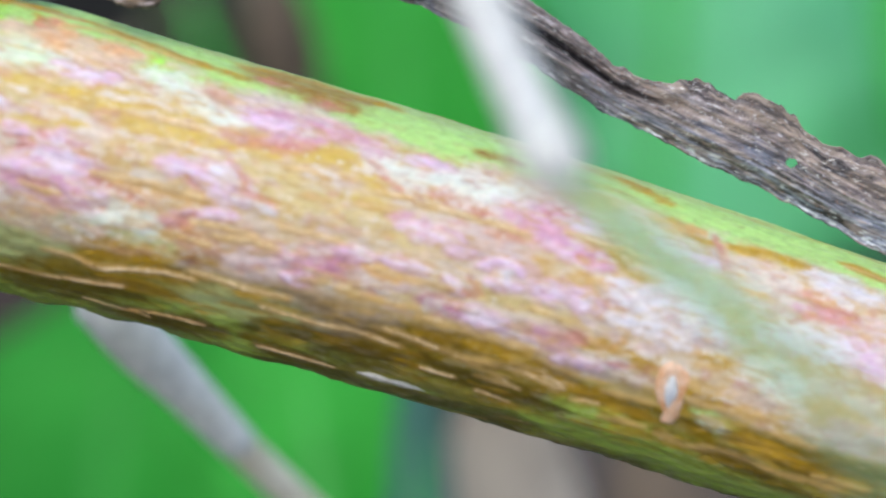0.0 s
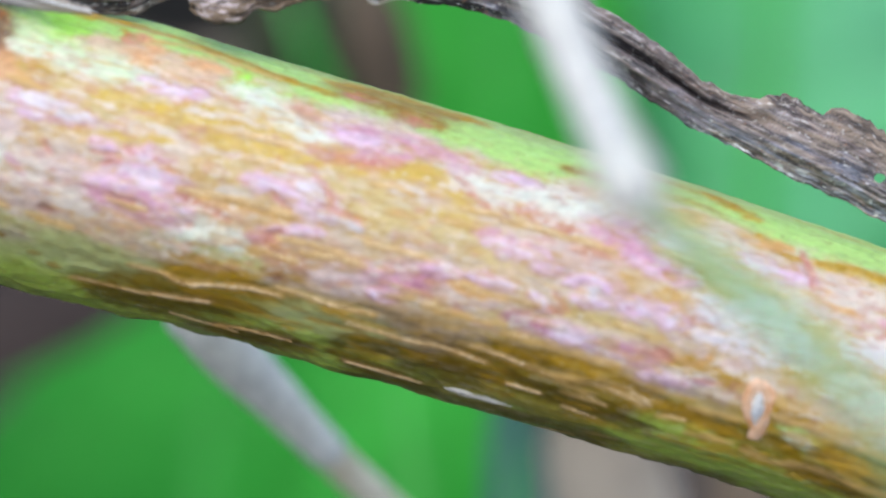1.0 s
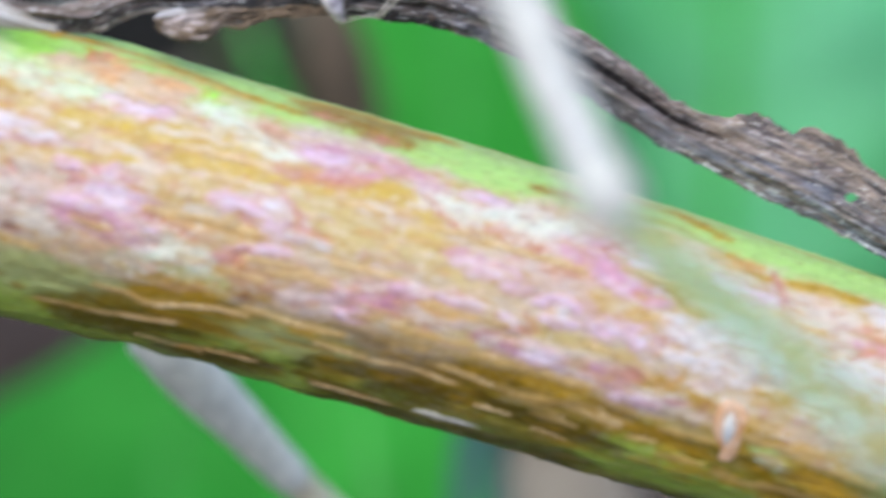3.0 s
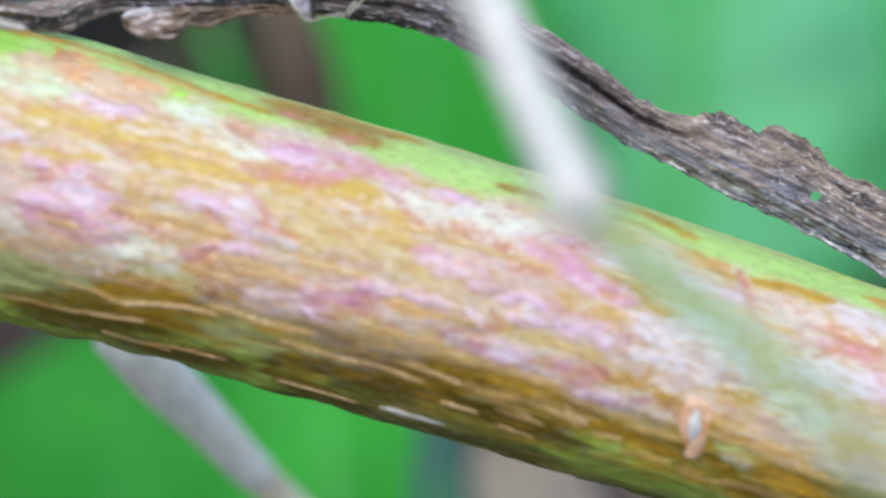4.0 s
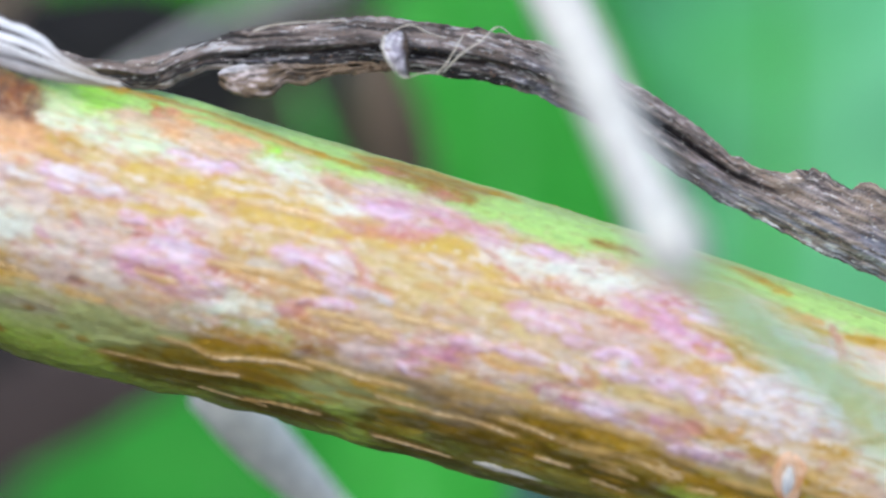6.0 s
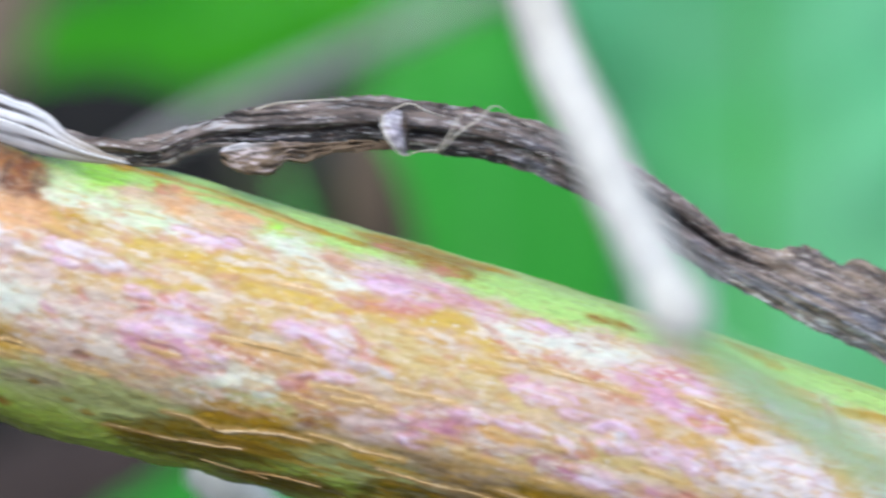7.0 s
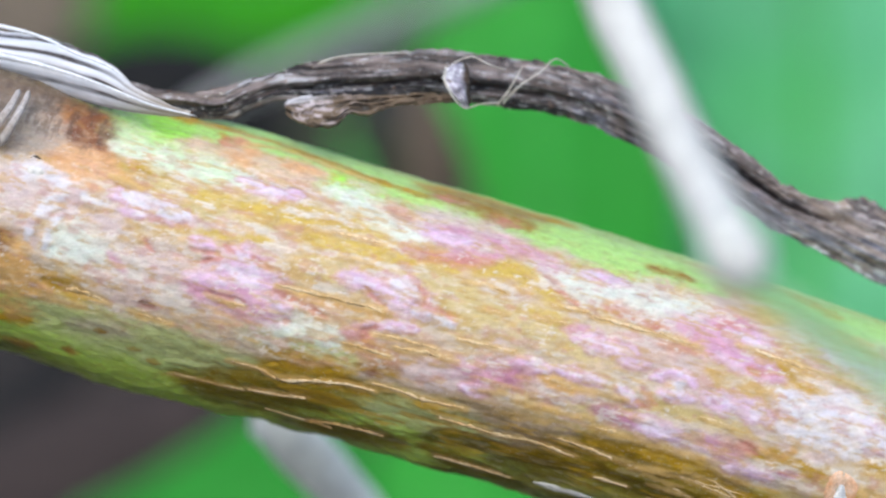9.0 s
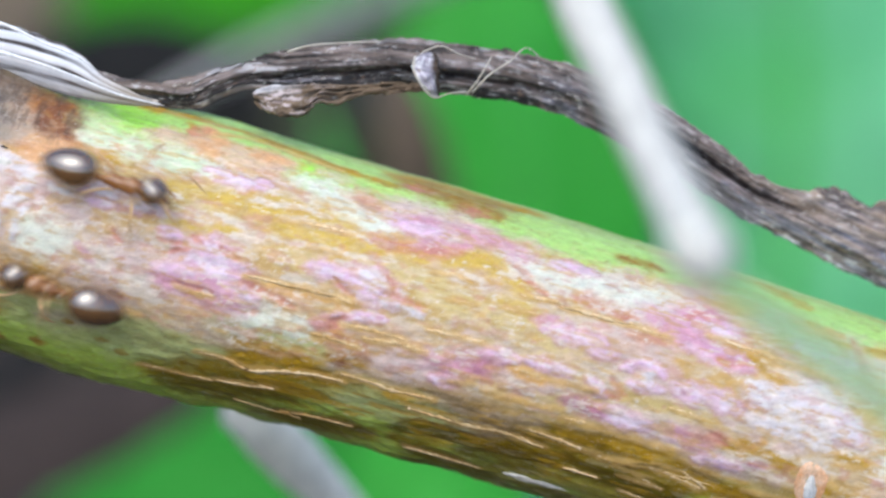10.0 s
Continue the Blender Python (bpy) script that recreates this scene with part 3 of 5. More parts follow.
TANORANGE_A = (
    (-14.89, -1.38, -14.31, -1.72, 1.11), (-14.63, -2.57, -13.67, -2.53, 0.69), (-14.56, -3.54, -13.90, -3.42, 0.56), (-8.03, -1.01, -7.43, -1.09, 0.21), (-7.43, -1.09, -6.82, -1.05, 0.22),
    (-5.98, -0.19, -4.59, -0.18, 0.24), (-4.59, -0.18, -3.08, -0.06, 0.24), (-3.08, -0.06, -2.14, 0.02, 0.24), (3.15, -0.57, 4.31, -0.77, 0.29), (12.65, 4.14, 13.41, 4.24, 0.31),
    (4.60, 2.24, 6.29, 2.28, 0.16), (6.29, 2.28, 7.27, 2.19, 0.16), (4.16, 1.00, 5.24, 1.23, 0.13), (5.24, 1.23, 5.75, 0.71, 0.11), (10.74, -0.84, 11.54, -0.98, 0.15),
    (11.54, -0.98, 11.96, -0.44, 0.12), (-12.08, 2.00, -11.38, 1.90, 0.18), (-11.38, 1.90, -10.97, 1.82, 0.17),)
TANORANGE_B = (
    (-13.87, 2.47, -13.00, 2.48, 0.42),)
TANORANGE = TANORANGE_A + TANORANGE_B
PINK = (
    (-11.53, -0.57, -11.02, -1.05, 0.17), (-8.51, -1.03, -6.63, -1.20, 0.49), (-6.63, -1.20, -6.00, -1.25, 0.50), (-7.19, -0.57, -6.30, -0.86, 0.28), (-3.25, -0.96, -2.86, -0.85, 0.28),
    (0.86, -1.15, 2.18, -0.89, 0.57), (2.18, -0.89, 2.50, -0.67, 0.51), (-1.04, 2.38, 0.77, 3.07, 0.27), (0.42, 3.66, 1.99, 3.59, 0.50), (1.99, 3.59, 2.72, 3.35, 0.50),
    (-0.98, 3.65, -0.52, 3.67, 0.36), (7.26, 2.49, 8.13, 2.26, 0.70), (8.13, 2.26, 8.94, 2.10, 0.68), (8.16, 3.02, 9.15, 3.22, 0.58), (9.79, 1.67, 10.64, 1.71, 0.36),
    (3.70, 1.14, 4.14, 1.37, 0.22), (9.03, -1.14, 10.06, -1.18, 0.45), (17.16, 2.45, 18.70, 2.46, 0.34),)
LEAF_A = (
    (-14.36, -4.42, -12.60, -4.47, 1.07), (-12.60, -4.47, -10.25, -4.53, 1.07), (-10.25, -4.53, -8.69, -4.51, 1.13), (-13.37, -4.64, -11.60, -4.82, 0.92), (-8.98, -6.01, -6.22, -6.02, 1.03),
    (-6.22, -6.02, -5.22, -6.76, 1.03), (-3.60, -4.57, -2.10, -4.15, 0.74), (-2.10, -4.15, -0.52, -4.25, 0.74), (-1.63, -4.62, 0.33, -4.67, 0.92), (0.33, -4.67, 1.50, -4.42, 0.88),
    (12.09, -4.65, 13.67, -4.86, 1.28), (13.67, -4.86, 15.62, -4.80, 1.34), (15.75, -5.73, 18.02, -5.36, 1.29), (10.19, -4.76, 12.07, -4.57, 1.14), (10.37, -3.77, 11.84, -3.52, 0.63),
    (11.84, -3.52, 12.97, -3.43, 0.60), (-1.86, -4.51, 0.05, -4.58, 0.81), (-1.15, -6.09, 0.37, -5.87, 0.78),)
LEAF_B = (
    (-14.59, -4.12, -13.44, -4.53, 1.29), (-13.44, -4.53, -11.22, -4.84, 1.51), (-11.22, -4.84, -9.44, -4.84, 1.66), (-14.69, -3.32, -13.48, -3.67, 0.58), (-9.40, -5.32, -8.01, -5.59, 0.95),
    (-8.01, -5.59, -6.61, -6.40, 0.95),)
LEAF = LEAF_A + LEAF_B
MOSS = (
    (-13.51, -3.46, -10.80, -3.37, 1.05), (-10.80, -3.37, -7.92, -3.16, 0.99), (-9.81, -3.46, -6.56, -3.16, 0.82), (-5.68, -3.50, -5.07, -3.65, 0.32), (-4.55, -3.49, -3.73, -3.72, 0.43),
    (-6.44, -1.96, -4.18, -1.68, 0.49), (-4.18, -1.68, -2.97, -1.73, 0.49), (-1.84, -3.45, -0.29, -3.38, 0.86), (-0.29, -3.38, 2.11, -3.52, 0.87), (-13.54, -3.29, -11.58, -3.33, 0.86),
    (-11.58, -3.33, -9.61, -3.49, 0.91), (-12.30, -3.76, -10.34, -3.85, 0.82), (-10.34, -3.85, -8.21, -3.76, 0.82),)
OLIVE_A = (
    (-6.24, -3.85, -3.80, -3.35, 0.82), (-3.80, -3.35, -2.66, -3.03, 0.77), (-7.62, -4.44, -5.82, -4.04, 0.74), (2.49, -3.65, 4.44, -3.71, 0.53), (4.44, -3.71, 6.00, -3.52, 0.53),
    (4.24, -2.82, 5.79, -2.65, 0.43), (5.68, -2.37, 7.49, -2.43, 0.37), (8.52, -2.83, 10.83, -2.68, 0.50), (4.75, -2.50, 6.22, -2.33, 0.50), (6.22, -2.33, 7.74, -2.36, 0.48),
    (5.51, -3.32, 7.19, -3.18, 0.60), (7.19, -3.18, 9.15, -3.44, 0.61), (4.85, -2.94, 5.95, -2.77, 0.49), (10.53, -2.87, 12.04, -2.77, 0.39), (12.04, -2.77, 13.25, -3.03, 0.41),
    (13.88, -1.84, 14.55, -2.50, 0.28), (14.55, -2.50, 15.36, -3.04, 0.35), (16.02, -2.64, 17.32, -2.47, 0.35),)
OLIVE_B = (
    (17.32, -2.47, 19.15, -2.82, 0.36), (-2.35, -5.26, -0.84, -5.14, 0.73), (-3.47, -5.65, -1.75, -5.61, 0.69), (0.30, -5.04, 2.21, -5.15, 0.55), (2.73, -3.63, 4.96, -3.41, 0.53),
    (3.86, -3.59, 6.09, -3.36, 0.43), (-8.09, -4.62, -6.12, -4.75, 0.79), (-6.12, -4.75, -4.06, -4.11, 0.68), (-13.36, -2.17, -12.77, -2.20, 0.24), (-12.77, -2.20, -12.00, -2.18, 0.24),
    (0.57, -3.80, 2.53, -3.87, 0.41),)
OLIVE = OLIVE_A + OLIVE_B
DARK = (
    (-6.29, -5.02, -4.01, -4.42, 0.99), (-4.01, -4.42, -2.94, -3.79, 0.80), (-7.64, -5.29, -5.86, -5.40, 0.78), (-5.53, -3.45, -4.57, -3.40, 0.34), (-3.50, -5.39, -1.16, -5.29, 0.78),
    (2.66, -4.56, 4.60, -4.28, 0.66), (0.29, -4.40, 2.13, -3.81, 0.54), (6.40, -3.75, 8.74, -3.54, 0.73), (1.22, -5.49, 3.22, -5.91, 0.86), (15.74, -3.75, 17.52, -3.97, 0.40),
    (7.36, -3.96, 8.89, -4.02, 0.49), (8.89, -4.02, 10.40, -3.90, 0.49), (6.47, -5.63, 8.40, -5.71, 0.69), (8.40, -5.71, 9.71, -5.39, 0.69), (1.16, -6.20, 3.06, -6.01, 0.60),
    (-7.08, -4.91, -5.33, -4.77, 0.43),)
REDBROWN = (
    (-3.11, -1.20, -1.71, -1.51, 0.47), (-2.87, -0.81, -2.42, -0.92, 0.29), (-3.10, 3.74, -2.44, 3.56, 0.34), (6.87, 1.62, 7.53, 1.63, 0.34), (9.74, -1.03, 10.55, -0.85, 0.36),)
PURPLE = (
    (1.83, -1.19, 2.43, -0.69, 0.26), (5.36, -1.18, 6.33, -1.21, 0.36), (11.56, -1.47, 12.24, -1.31, 0.15),)
FROST = (
    (-12.51, 3.57, -11.30, 3.40, 0.65), (-11.30, 3.40, -10.01, 3.30, 0.65), (-10.01, 3.30, -8.72, 3.19, 0.65), (-12.51, 3.95, -11.85, 3.65, 0.36),)
# torn cork ridges: the width, then points along and round the stem
SPLITS_A = (
    (0.15, (-12.63, -2.15), (-11.82, -2.14), (-11.17, -2.26)),
    (0.15, (-13.44, -2.55), (-12.67, -2.71), (-11.99, -2.62)),
    (0.13, (-10.38, -2.31), (-9.64, -2.36), (-9.02, -2.34)),
    (0.11, (-12.20, 1.92), (-11.10, 1.76)),
    (0.13, (-6.87, -3.17), (-5.77, -3.19), (-5.16, -3.36), (-3.87, -3.02), (-2.94, -2.81), (-1.95, -2.75)),
    (0.09, (-8.67, -4.64), (-7.71, -4.56), (-7.08, -4.56)),
    (0.11, (-7.12, -4.54), (-6.12, -4.41)),
    (0.13, (-6.01, -4.33), (-4.83, -4.12), (-4.08, -3.93)),
    (0.09, (-3.76, -5.17), (-2.57, -4.93), (-1.21, -4.82)),
    (0.11, (-2.50, -0.74), (-1.52, -0.68), (-0.35, -0.69)),
    (0.11, (-3.35, -1.33), (-2.34, -1.33), (-1.72, -1.33)),
    (0.11, (-1.70, -1.00), (-0.53, -0.88), (0.47, -0.85)),
)
SPLITS_B = (
    (0.11, (0.27, -0.15), (1.18, -0.10), (2.17, -0.05)),
    (0.13, (-2.09, -2.45), (-1.28, -2.45), (-0.48, -2.52), (1.08, -2.42)),
    (0.09, (1.44, -1.59), (2.19, -1.49)),
    (0.13, (0.37, -3.04), (1.39, -3.07), (2.37, -3.10), (3.50, -2.97), (5.01, -3.12)),
    (0.11, (2.52, -1.57), (3.53, -1.58), (4.30, -1.55), (5.28, -1.47)),
    (0.09, (3.59, -0.55), (4.80, -0.59), (6.17, -0.50)),
    (0.11, (4.04, -2.56), (5.36, -2.64), (6.37, -2.77), (7.59, -2.83)),
    (0.13, (5.29, -1.77), (6.47, -1.71), (7.30, -1.76), (8.22, -1.69), (9.04, -1.70)),
    (0.11, (5.73, -2.73), (7.13, -2.72), (8.47, -2.62), (9.68, -2.78), (10.34, -2.90)),
    (0.09, (7.64, -3.35), (9.10, -3.41)),
    (0.09, (0.56, -5.24), (1.78, -5.23), (3.19, -5.29)),
    (0.11, (4.29, 1.85), (5.48, 1.90), (6.49, 1.90)),
)
SPLITS_C = (
    (0.09, (6.59, 1.97), (8.06, 1.89)),
    (0.11, (9.18, 2.44), (10.64, 2.39), (11.83, 2.35), (13.65, 2.24)),
    (0.09, (2.93, 1.84), (4.14, 1.97)),
    (0.11, (-6.01, -0.10), (-4.64, -0.00), (-3.11, 0.05), (-2.10, 0.03)),
    (0.09, (-8.11, -1.01), (-7.44, -1.06), (-6.78, -1.06)),
    (0.09, (-8.24, 5.10), (-6.72, 5.40), (-5.10, 5.08), (-3.91, 4.97)),
    (0.07, (-10.70, 5.78), (-9.12, 5.71), (-7.74, 5.69)),
    (0.09, (-5.31, 2.10), (-4.11, 2.24), (-2.92, 2.28)),
    (0.07, (-4.28, 1.43), (-3.14, 1.49)),
    (0.07, (-0.11, 1.75), (0.67, 1.86), (1.44, 1.77)),
    (0.09, (-2.73, 0.06), (-2.14, 0.02)),
    (0.07, (2.35, 1.23), (3.49, 1.34)),
)
SPLITS_D = (
    (0.07, (0.86, 1.03), (1.62, 1.10)),
    (0.07, (8.62, -0.38), (9.80, -0.41)),
    (0.09, (5.83, -3.79), (7.00, -3.79)),
    (0.11, (11.71, -2.41), (12.68, -2.33), (13.47, -2.26)),
    (0.13, (13.80, -3.47), (14.74, -3.61), (16.01, -3.32), (17.00, -3.43), (17.99, -3.53), (18.91, -3.36), (19.94, -3.44)),
    (0.09, (14.33, -1.79), (15.76, -1.73), (17.27, -1.50)),
    (0.09, (17.34, -2.00), (18.77, -2.03)),
    (0.09, (11.84, -3.52), (13.37, -3.34)),
    (0.09, (18.39, 5.14), (19.73, 5.10)),
    (0.09, (19.04, -3.14), (20.94, -3.01)),
    (0.07, (7.33, -2.99), (8.68, -3.05)),
    (0.06, (7.91, -3.02), (9.15, -3.44)),
)
SPLITS_E = (
    (0.07, (8.61, -2.40), (9.67, -2.47), (10.53, -2.87)),
    (0.06, (7.76, -4.09), (8.94, -4.23)),
    (0.07, (6.96, -6.96), (8.45, -6.11)),
    (0.06, (8.75, -5.37), (9.88, -5.23)),
    (0.07, (10.80, -3.15), (11.72, -3.03)),
    (0.06, (12.36, -3.28), (13.15, -3.40)),
    (0.07, (15.70, -1.51), (16.68, -1.58), (17.75, -1.30)),
)
SPLITS = SPLITS_A + SPLITS_B + SPLITS_C + SPLITS_D + SPLITS_E


def blot(s, a, rows, seed, soft=0.45, stray=0.3):
    """How far points lie within ragged streaks that run from one point of the bark to another."""
    ws = s + stray * (0.5 * (fbm(s * 1.6, a * 2.4, seed) - 0.5) + 0.7 * (fbm(s * 1.4, a * 5.0, seed + 5, 3) - 0.5))
    wa = a + stray * (0.34 * (fbm(s * 1.6, a * 2.4, seed + 9) - 0.5) + 0.4 * (fbm(s * 3.4, a * 5.0, seed + 13, 3) - 0.5))
    rag = 0.9 * (fbm(s * 2.6, a * 4.4, seed + 3, 5) - 0.5) + 0.7 * (fbm(s * 7.0, a * 11.0, seed + 7, 3) - 0.5)
    out = np.zeros(s.shape)
    for s0, a0, s1, a1, width in rows:
        reach = 1.6 * width + 0.5
        k = np.nonzero((s[:, 0] > min(s0, s1) - reach) & (s[:, 0] < max(s0, s1) + reach))[0]
        m = np.nonzero((a[0] > min(a0, a1) - reach) & (a[0] < max(a0, a1) + reach))[0]
        if not len(k) or not len(m):
            continue
        box = np.s_[k[0]:k[-1] + 1, m[0]:m[-1] + 1]
        x, y, ds, da = ws[box] - s0, wa[box] - a0, s1 - s0, a1 - a0
        t = np.clip((x * ds + y * da) / (ds * ds + da * da + 1e-9), 0, 1)
        r = np.hypot((x - t * ds) * 0.7, y - t * da) / (0.72 * width * (0.8 + 0.4 * np.sin(math.pi * t)))
        out[box] = np.maximum(out[box], 1 - step(r + rag[box], 1 - soft, 1 + soft))
    return out


# the order in which the blotches lie over one another: colour, softness of the rim, strength
LAYERS_UNDER = (
    (GREEN, (0.46, 0.70, 0.20), 0.7, 0.95), (LIME, (0.42, 0.78, 0.09), 0.8, 0.95), (LEAF, (0.45, 0.60, 0.09), 0.8, 0.9), (MOSS, (0.52, 0.56, 0.23), 0.9, 0.85),
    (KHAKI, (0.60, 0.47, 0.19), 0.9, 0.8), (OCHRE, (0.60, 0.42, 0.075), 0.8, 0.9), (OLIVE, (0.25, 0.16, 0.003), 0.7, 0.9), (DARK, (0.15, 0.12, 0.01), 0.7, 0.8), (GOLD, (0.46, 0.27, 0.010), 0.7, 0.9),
    (TAN, (0.70, 0.52, 0.36), 0.7, 0.9), (TANORANGE, (0.62, 0.36, 0.12), 0.7, 0.9), (SALMON, (0.61, 0.39, 0.25), 0.8, 0.8), (WOOD, (0.19, 0.135, 0.095), 0.8, 0.9), (RUST, (0.47, 0.20, 0.045), 0.7, 0.95), (ORANGE, (0.71, 0.41, 0.20), 0.7, 0.9))
LAYERS_OVER = (
    (MAUVE, (0.48, 0.36, 0.28), 0.9, 0.6), (GREY, (0.42, 0.37, 0.31), 0.8, 0.7), (BROWN, (0.32, 0.19, 0.03), 0.7, 0.9), (BLUSH, (0.66, 0.52, 0.49), 0.9, 0.85), (CREAM, (0.70, 0.62, 0.51), 0.7, 0.85), (MINT, (0.73, 0.75, 0.63), 0.8, 0.9), (FROST, (0.60, 0.74, 0.44), 0.95, 0.7),
    (LILAC, (0.72, 0.49, 0.64), 0.7, 0.9), (PINK, (0.63, 0.31, 0.42), 0.95, 0.75), (PURPLE, (0.50, 0.21, 0.31), 0.9, 0.8), (WHITE, (0.72, 0.68, 0.70), 0.7, 0.85),
    (REDBROWN, (0.52, 0.26, 0.17), 0.9, 0.75), (RED, (0.55, 0.22, 0.16), 0.8, 0.75), (UMBER, (0.19, 0.07, 0.03), 0.8, 0.85))
LAYERS = LAYERS_UNDER + LAYERS_OVER


def stem_tint(s, a):
    """The bark's colours: green skin above and below, ochre and cream cork with pink flushes between."""
    streak = fbm(s * 0.8, a * 2.6, 11, 4)
    cloud = fbm(s * 0.5, a * 0.9, 21, 4)
    fine = fbm(s * 2.6, a * 5.0, 31, 4)
    col = np.zeros((*s.shape, 3)) + np.array((0.60, 0.45, 0.26))
    col = blend(col, (0.65, 0.53, 0.40), step(streak, 0.50, 0.62))
    col = blend(col, (0.57, 0.37, 0.12), 0.8 * step(streak, 0.48, 0.38))
    col = blend(col, (0.62, 0.45, 0.43), 0.6 * step(cloud, 0.52, 0.60))
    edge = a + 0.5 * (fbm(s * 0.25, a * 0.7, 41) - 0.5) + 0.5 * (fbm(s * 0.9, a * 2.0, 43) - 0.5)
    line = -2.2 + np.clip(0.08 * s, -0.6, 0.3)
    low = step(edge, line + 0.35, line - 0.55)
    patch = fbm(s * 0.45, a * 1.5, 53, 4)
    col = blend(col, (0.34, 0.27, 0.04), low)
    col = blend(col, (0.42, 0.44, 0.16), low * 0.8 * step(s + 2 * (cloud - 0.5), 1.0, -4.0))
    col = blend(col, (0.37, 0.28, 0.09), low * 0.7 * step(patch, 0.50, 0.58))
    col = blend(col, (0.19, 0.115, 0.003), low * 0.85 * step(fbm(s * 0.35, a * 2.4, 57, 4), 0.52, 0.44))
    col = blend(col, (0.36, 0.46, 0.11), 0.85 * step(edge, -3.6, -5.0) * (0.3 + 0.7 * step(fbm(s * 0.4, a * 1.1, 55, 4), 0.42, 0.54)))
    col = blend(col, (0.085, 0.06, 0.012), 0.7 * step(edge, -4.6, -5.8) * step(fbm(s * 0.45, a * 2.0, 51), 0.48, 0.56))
    top = step(edge, 4.3, 5.0)
    col = blend(col, (0.44, 0.58, 0.19), top)
    col = blend(col, (0.42, 0.27, 0.05), 0.6 * top * step(fbm(s * 0.2, a * 2.4, 61), 0.56, 0.63))
    col = blend(col, (0.24, 0.17, 0.12), 0.9 * step(s + 0.6 * (streak - 0.5), -12.6, -13.3) * step(edge, 2.2, 3.2))
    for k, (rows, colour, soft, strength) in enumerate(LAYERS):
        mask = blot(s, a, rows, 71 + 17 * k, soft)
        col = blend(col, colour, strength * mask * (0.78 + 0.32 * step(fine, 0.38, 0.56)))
        if rows is CREAM or rows is TAN or rows is MINT or rows is WHITE:
            col = blend(col, (0.60, 0.33, 0.05), 0.4 * (mask > 0.02) * np.exp(-((mask - 0.3) / 0.16) ** 2) * step(fine, 0.42, 0.52))
        if rows is LILAC:
            col = blend(col, (0.56, 0.30, 0.32), 0.5 * (mask > 0.02) * np.exp(-((mask - 0.25) / 0.15) ** 2))
            col = blend(col, (0.78, 0.70, 0.76), 0.6 * step(mask, 0.8, 1.0) * step(fbm(s * 2.2, a * 4.0, 93, 4), 0.5, 0.58))
    middle = step(a, 4.6, 3.2) * step(edge, line - 0.3, line + 0.5) * (1 - 0.8 * step(s, -11.6, -12.4) * step(a, 1.6, 2.4))
    # pale and ochre flecks, dark pores, fine cracks along the stem
    patchy = step(fbm(s * 0.6, a * 1.2, 301, 3), 0.42, 0.58)
    col = blend(col, (0.76, 0.69, 0.59), 0.6 * step(fbm(s * 2.4, a * 8.5, 303, 3), 0.60, 0.67) * (0.3 + 0.7 * patchy) * middle)
    col = blend(col, (0.80, 0.74, 0.66), 0.6 * step(fbm(s * 6.5, a * 12.0, 305, 2), 0.74, 0.82) * patchy * middle)
    col = blend(col, (0.56, 0.33, 0.07), 0.5 * step(fbm(s * 1.6, a * 6.5, 307, 3), 0.60, 0.68) * middle)
    col = blend(col, (0.52, 0.25, 0.20), 0.4 * step(fbm(s * 1.9, a * 4.6, 309, 3), 0.63, 0.71) * middle)
    col = blend(col, (0.22, 0.13, 0.05), 0.35 * step(fbm(s * 6.0, a * 9.0, 311, 2), 0.74, 0.82) * (1 - 0.6 * middle))
    col = blend(col, (0.52, 0.45, 0.30), 0.3 * step(fbm(s * 1.5, a * 8.0, 313, 3), 0.62, 0.70) * low * step(s, -4.0, 0.0))
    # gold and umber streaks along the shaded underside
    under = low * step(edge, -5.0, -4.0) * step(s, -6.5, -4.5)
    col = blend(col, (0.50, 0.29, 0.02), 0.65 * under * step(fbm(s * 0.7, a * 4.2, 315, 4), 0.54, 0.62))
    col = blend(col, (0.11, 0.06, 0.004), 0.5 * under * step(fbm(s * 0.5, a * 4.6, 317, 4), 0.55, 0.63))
    # coarse dark fibres of the node
    col = blend(col, (0.10, 0.065, 0.045), 0.55 * step(s, -12.2, -13.0) * step(a, 2.2, 3.0) * step(fbm(s * 5.0, a * 1.6, 319, 4), 0.50, 0.60))
    rows = [(*p, *q, 1.1 * w) for w, *points in SPLITS for p, q in zip(points, points[1:])]
    # orange-brown shading below each split, painted as a shifted underlay
    col = blend(col, (0.40, 0.23, 0.05), 0.5 * blot(s, a + 0.08, rows, 87, 0.7, 0.15))
    col = blend(col, (0.68, 0.45, 0.16), 0.6 * blot(s, a, [(*row[:4], 1.3 * row[4]) for row in rows], 89, 0.6, 0.15))
    return col * np.array((0.86, 0.845, 0.86))


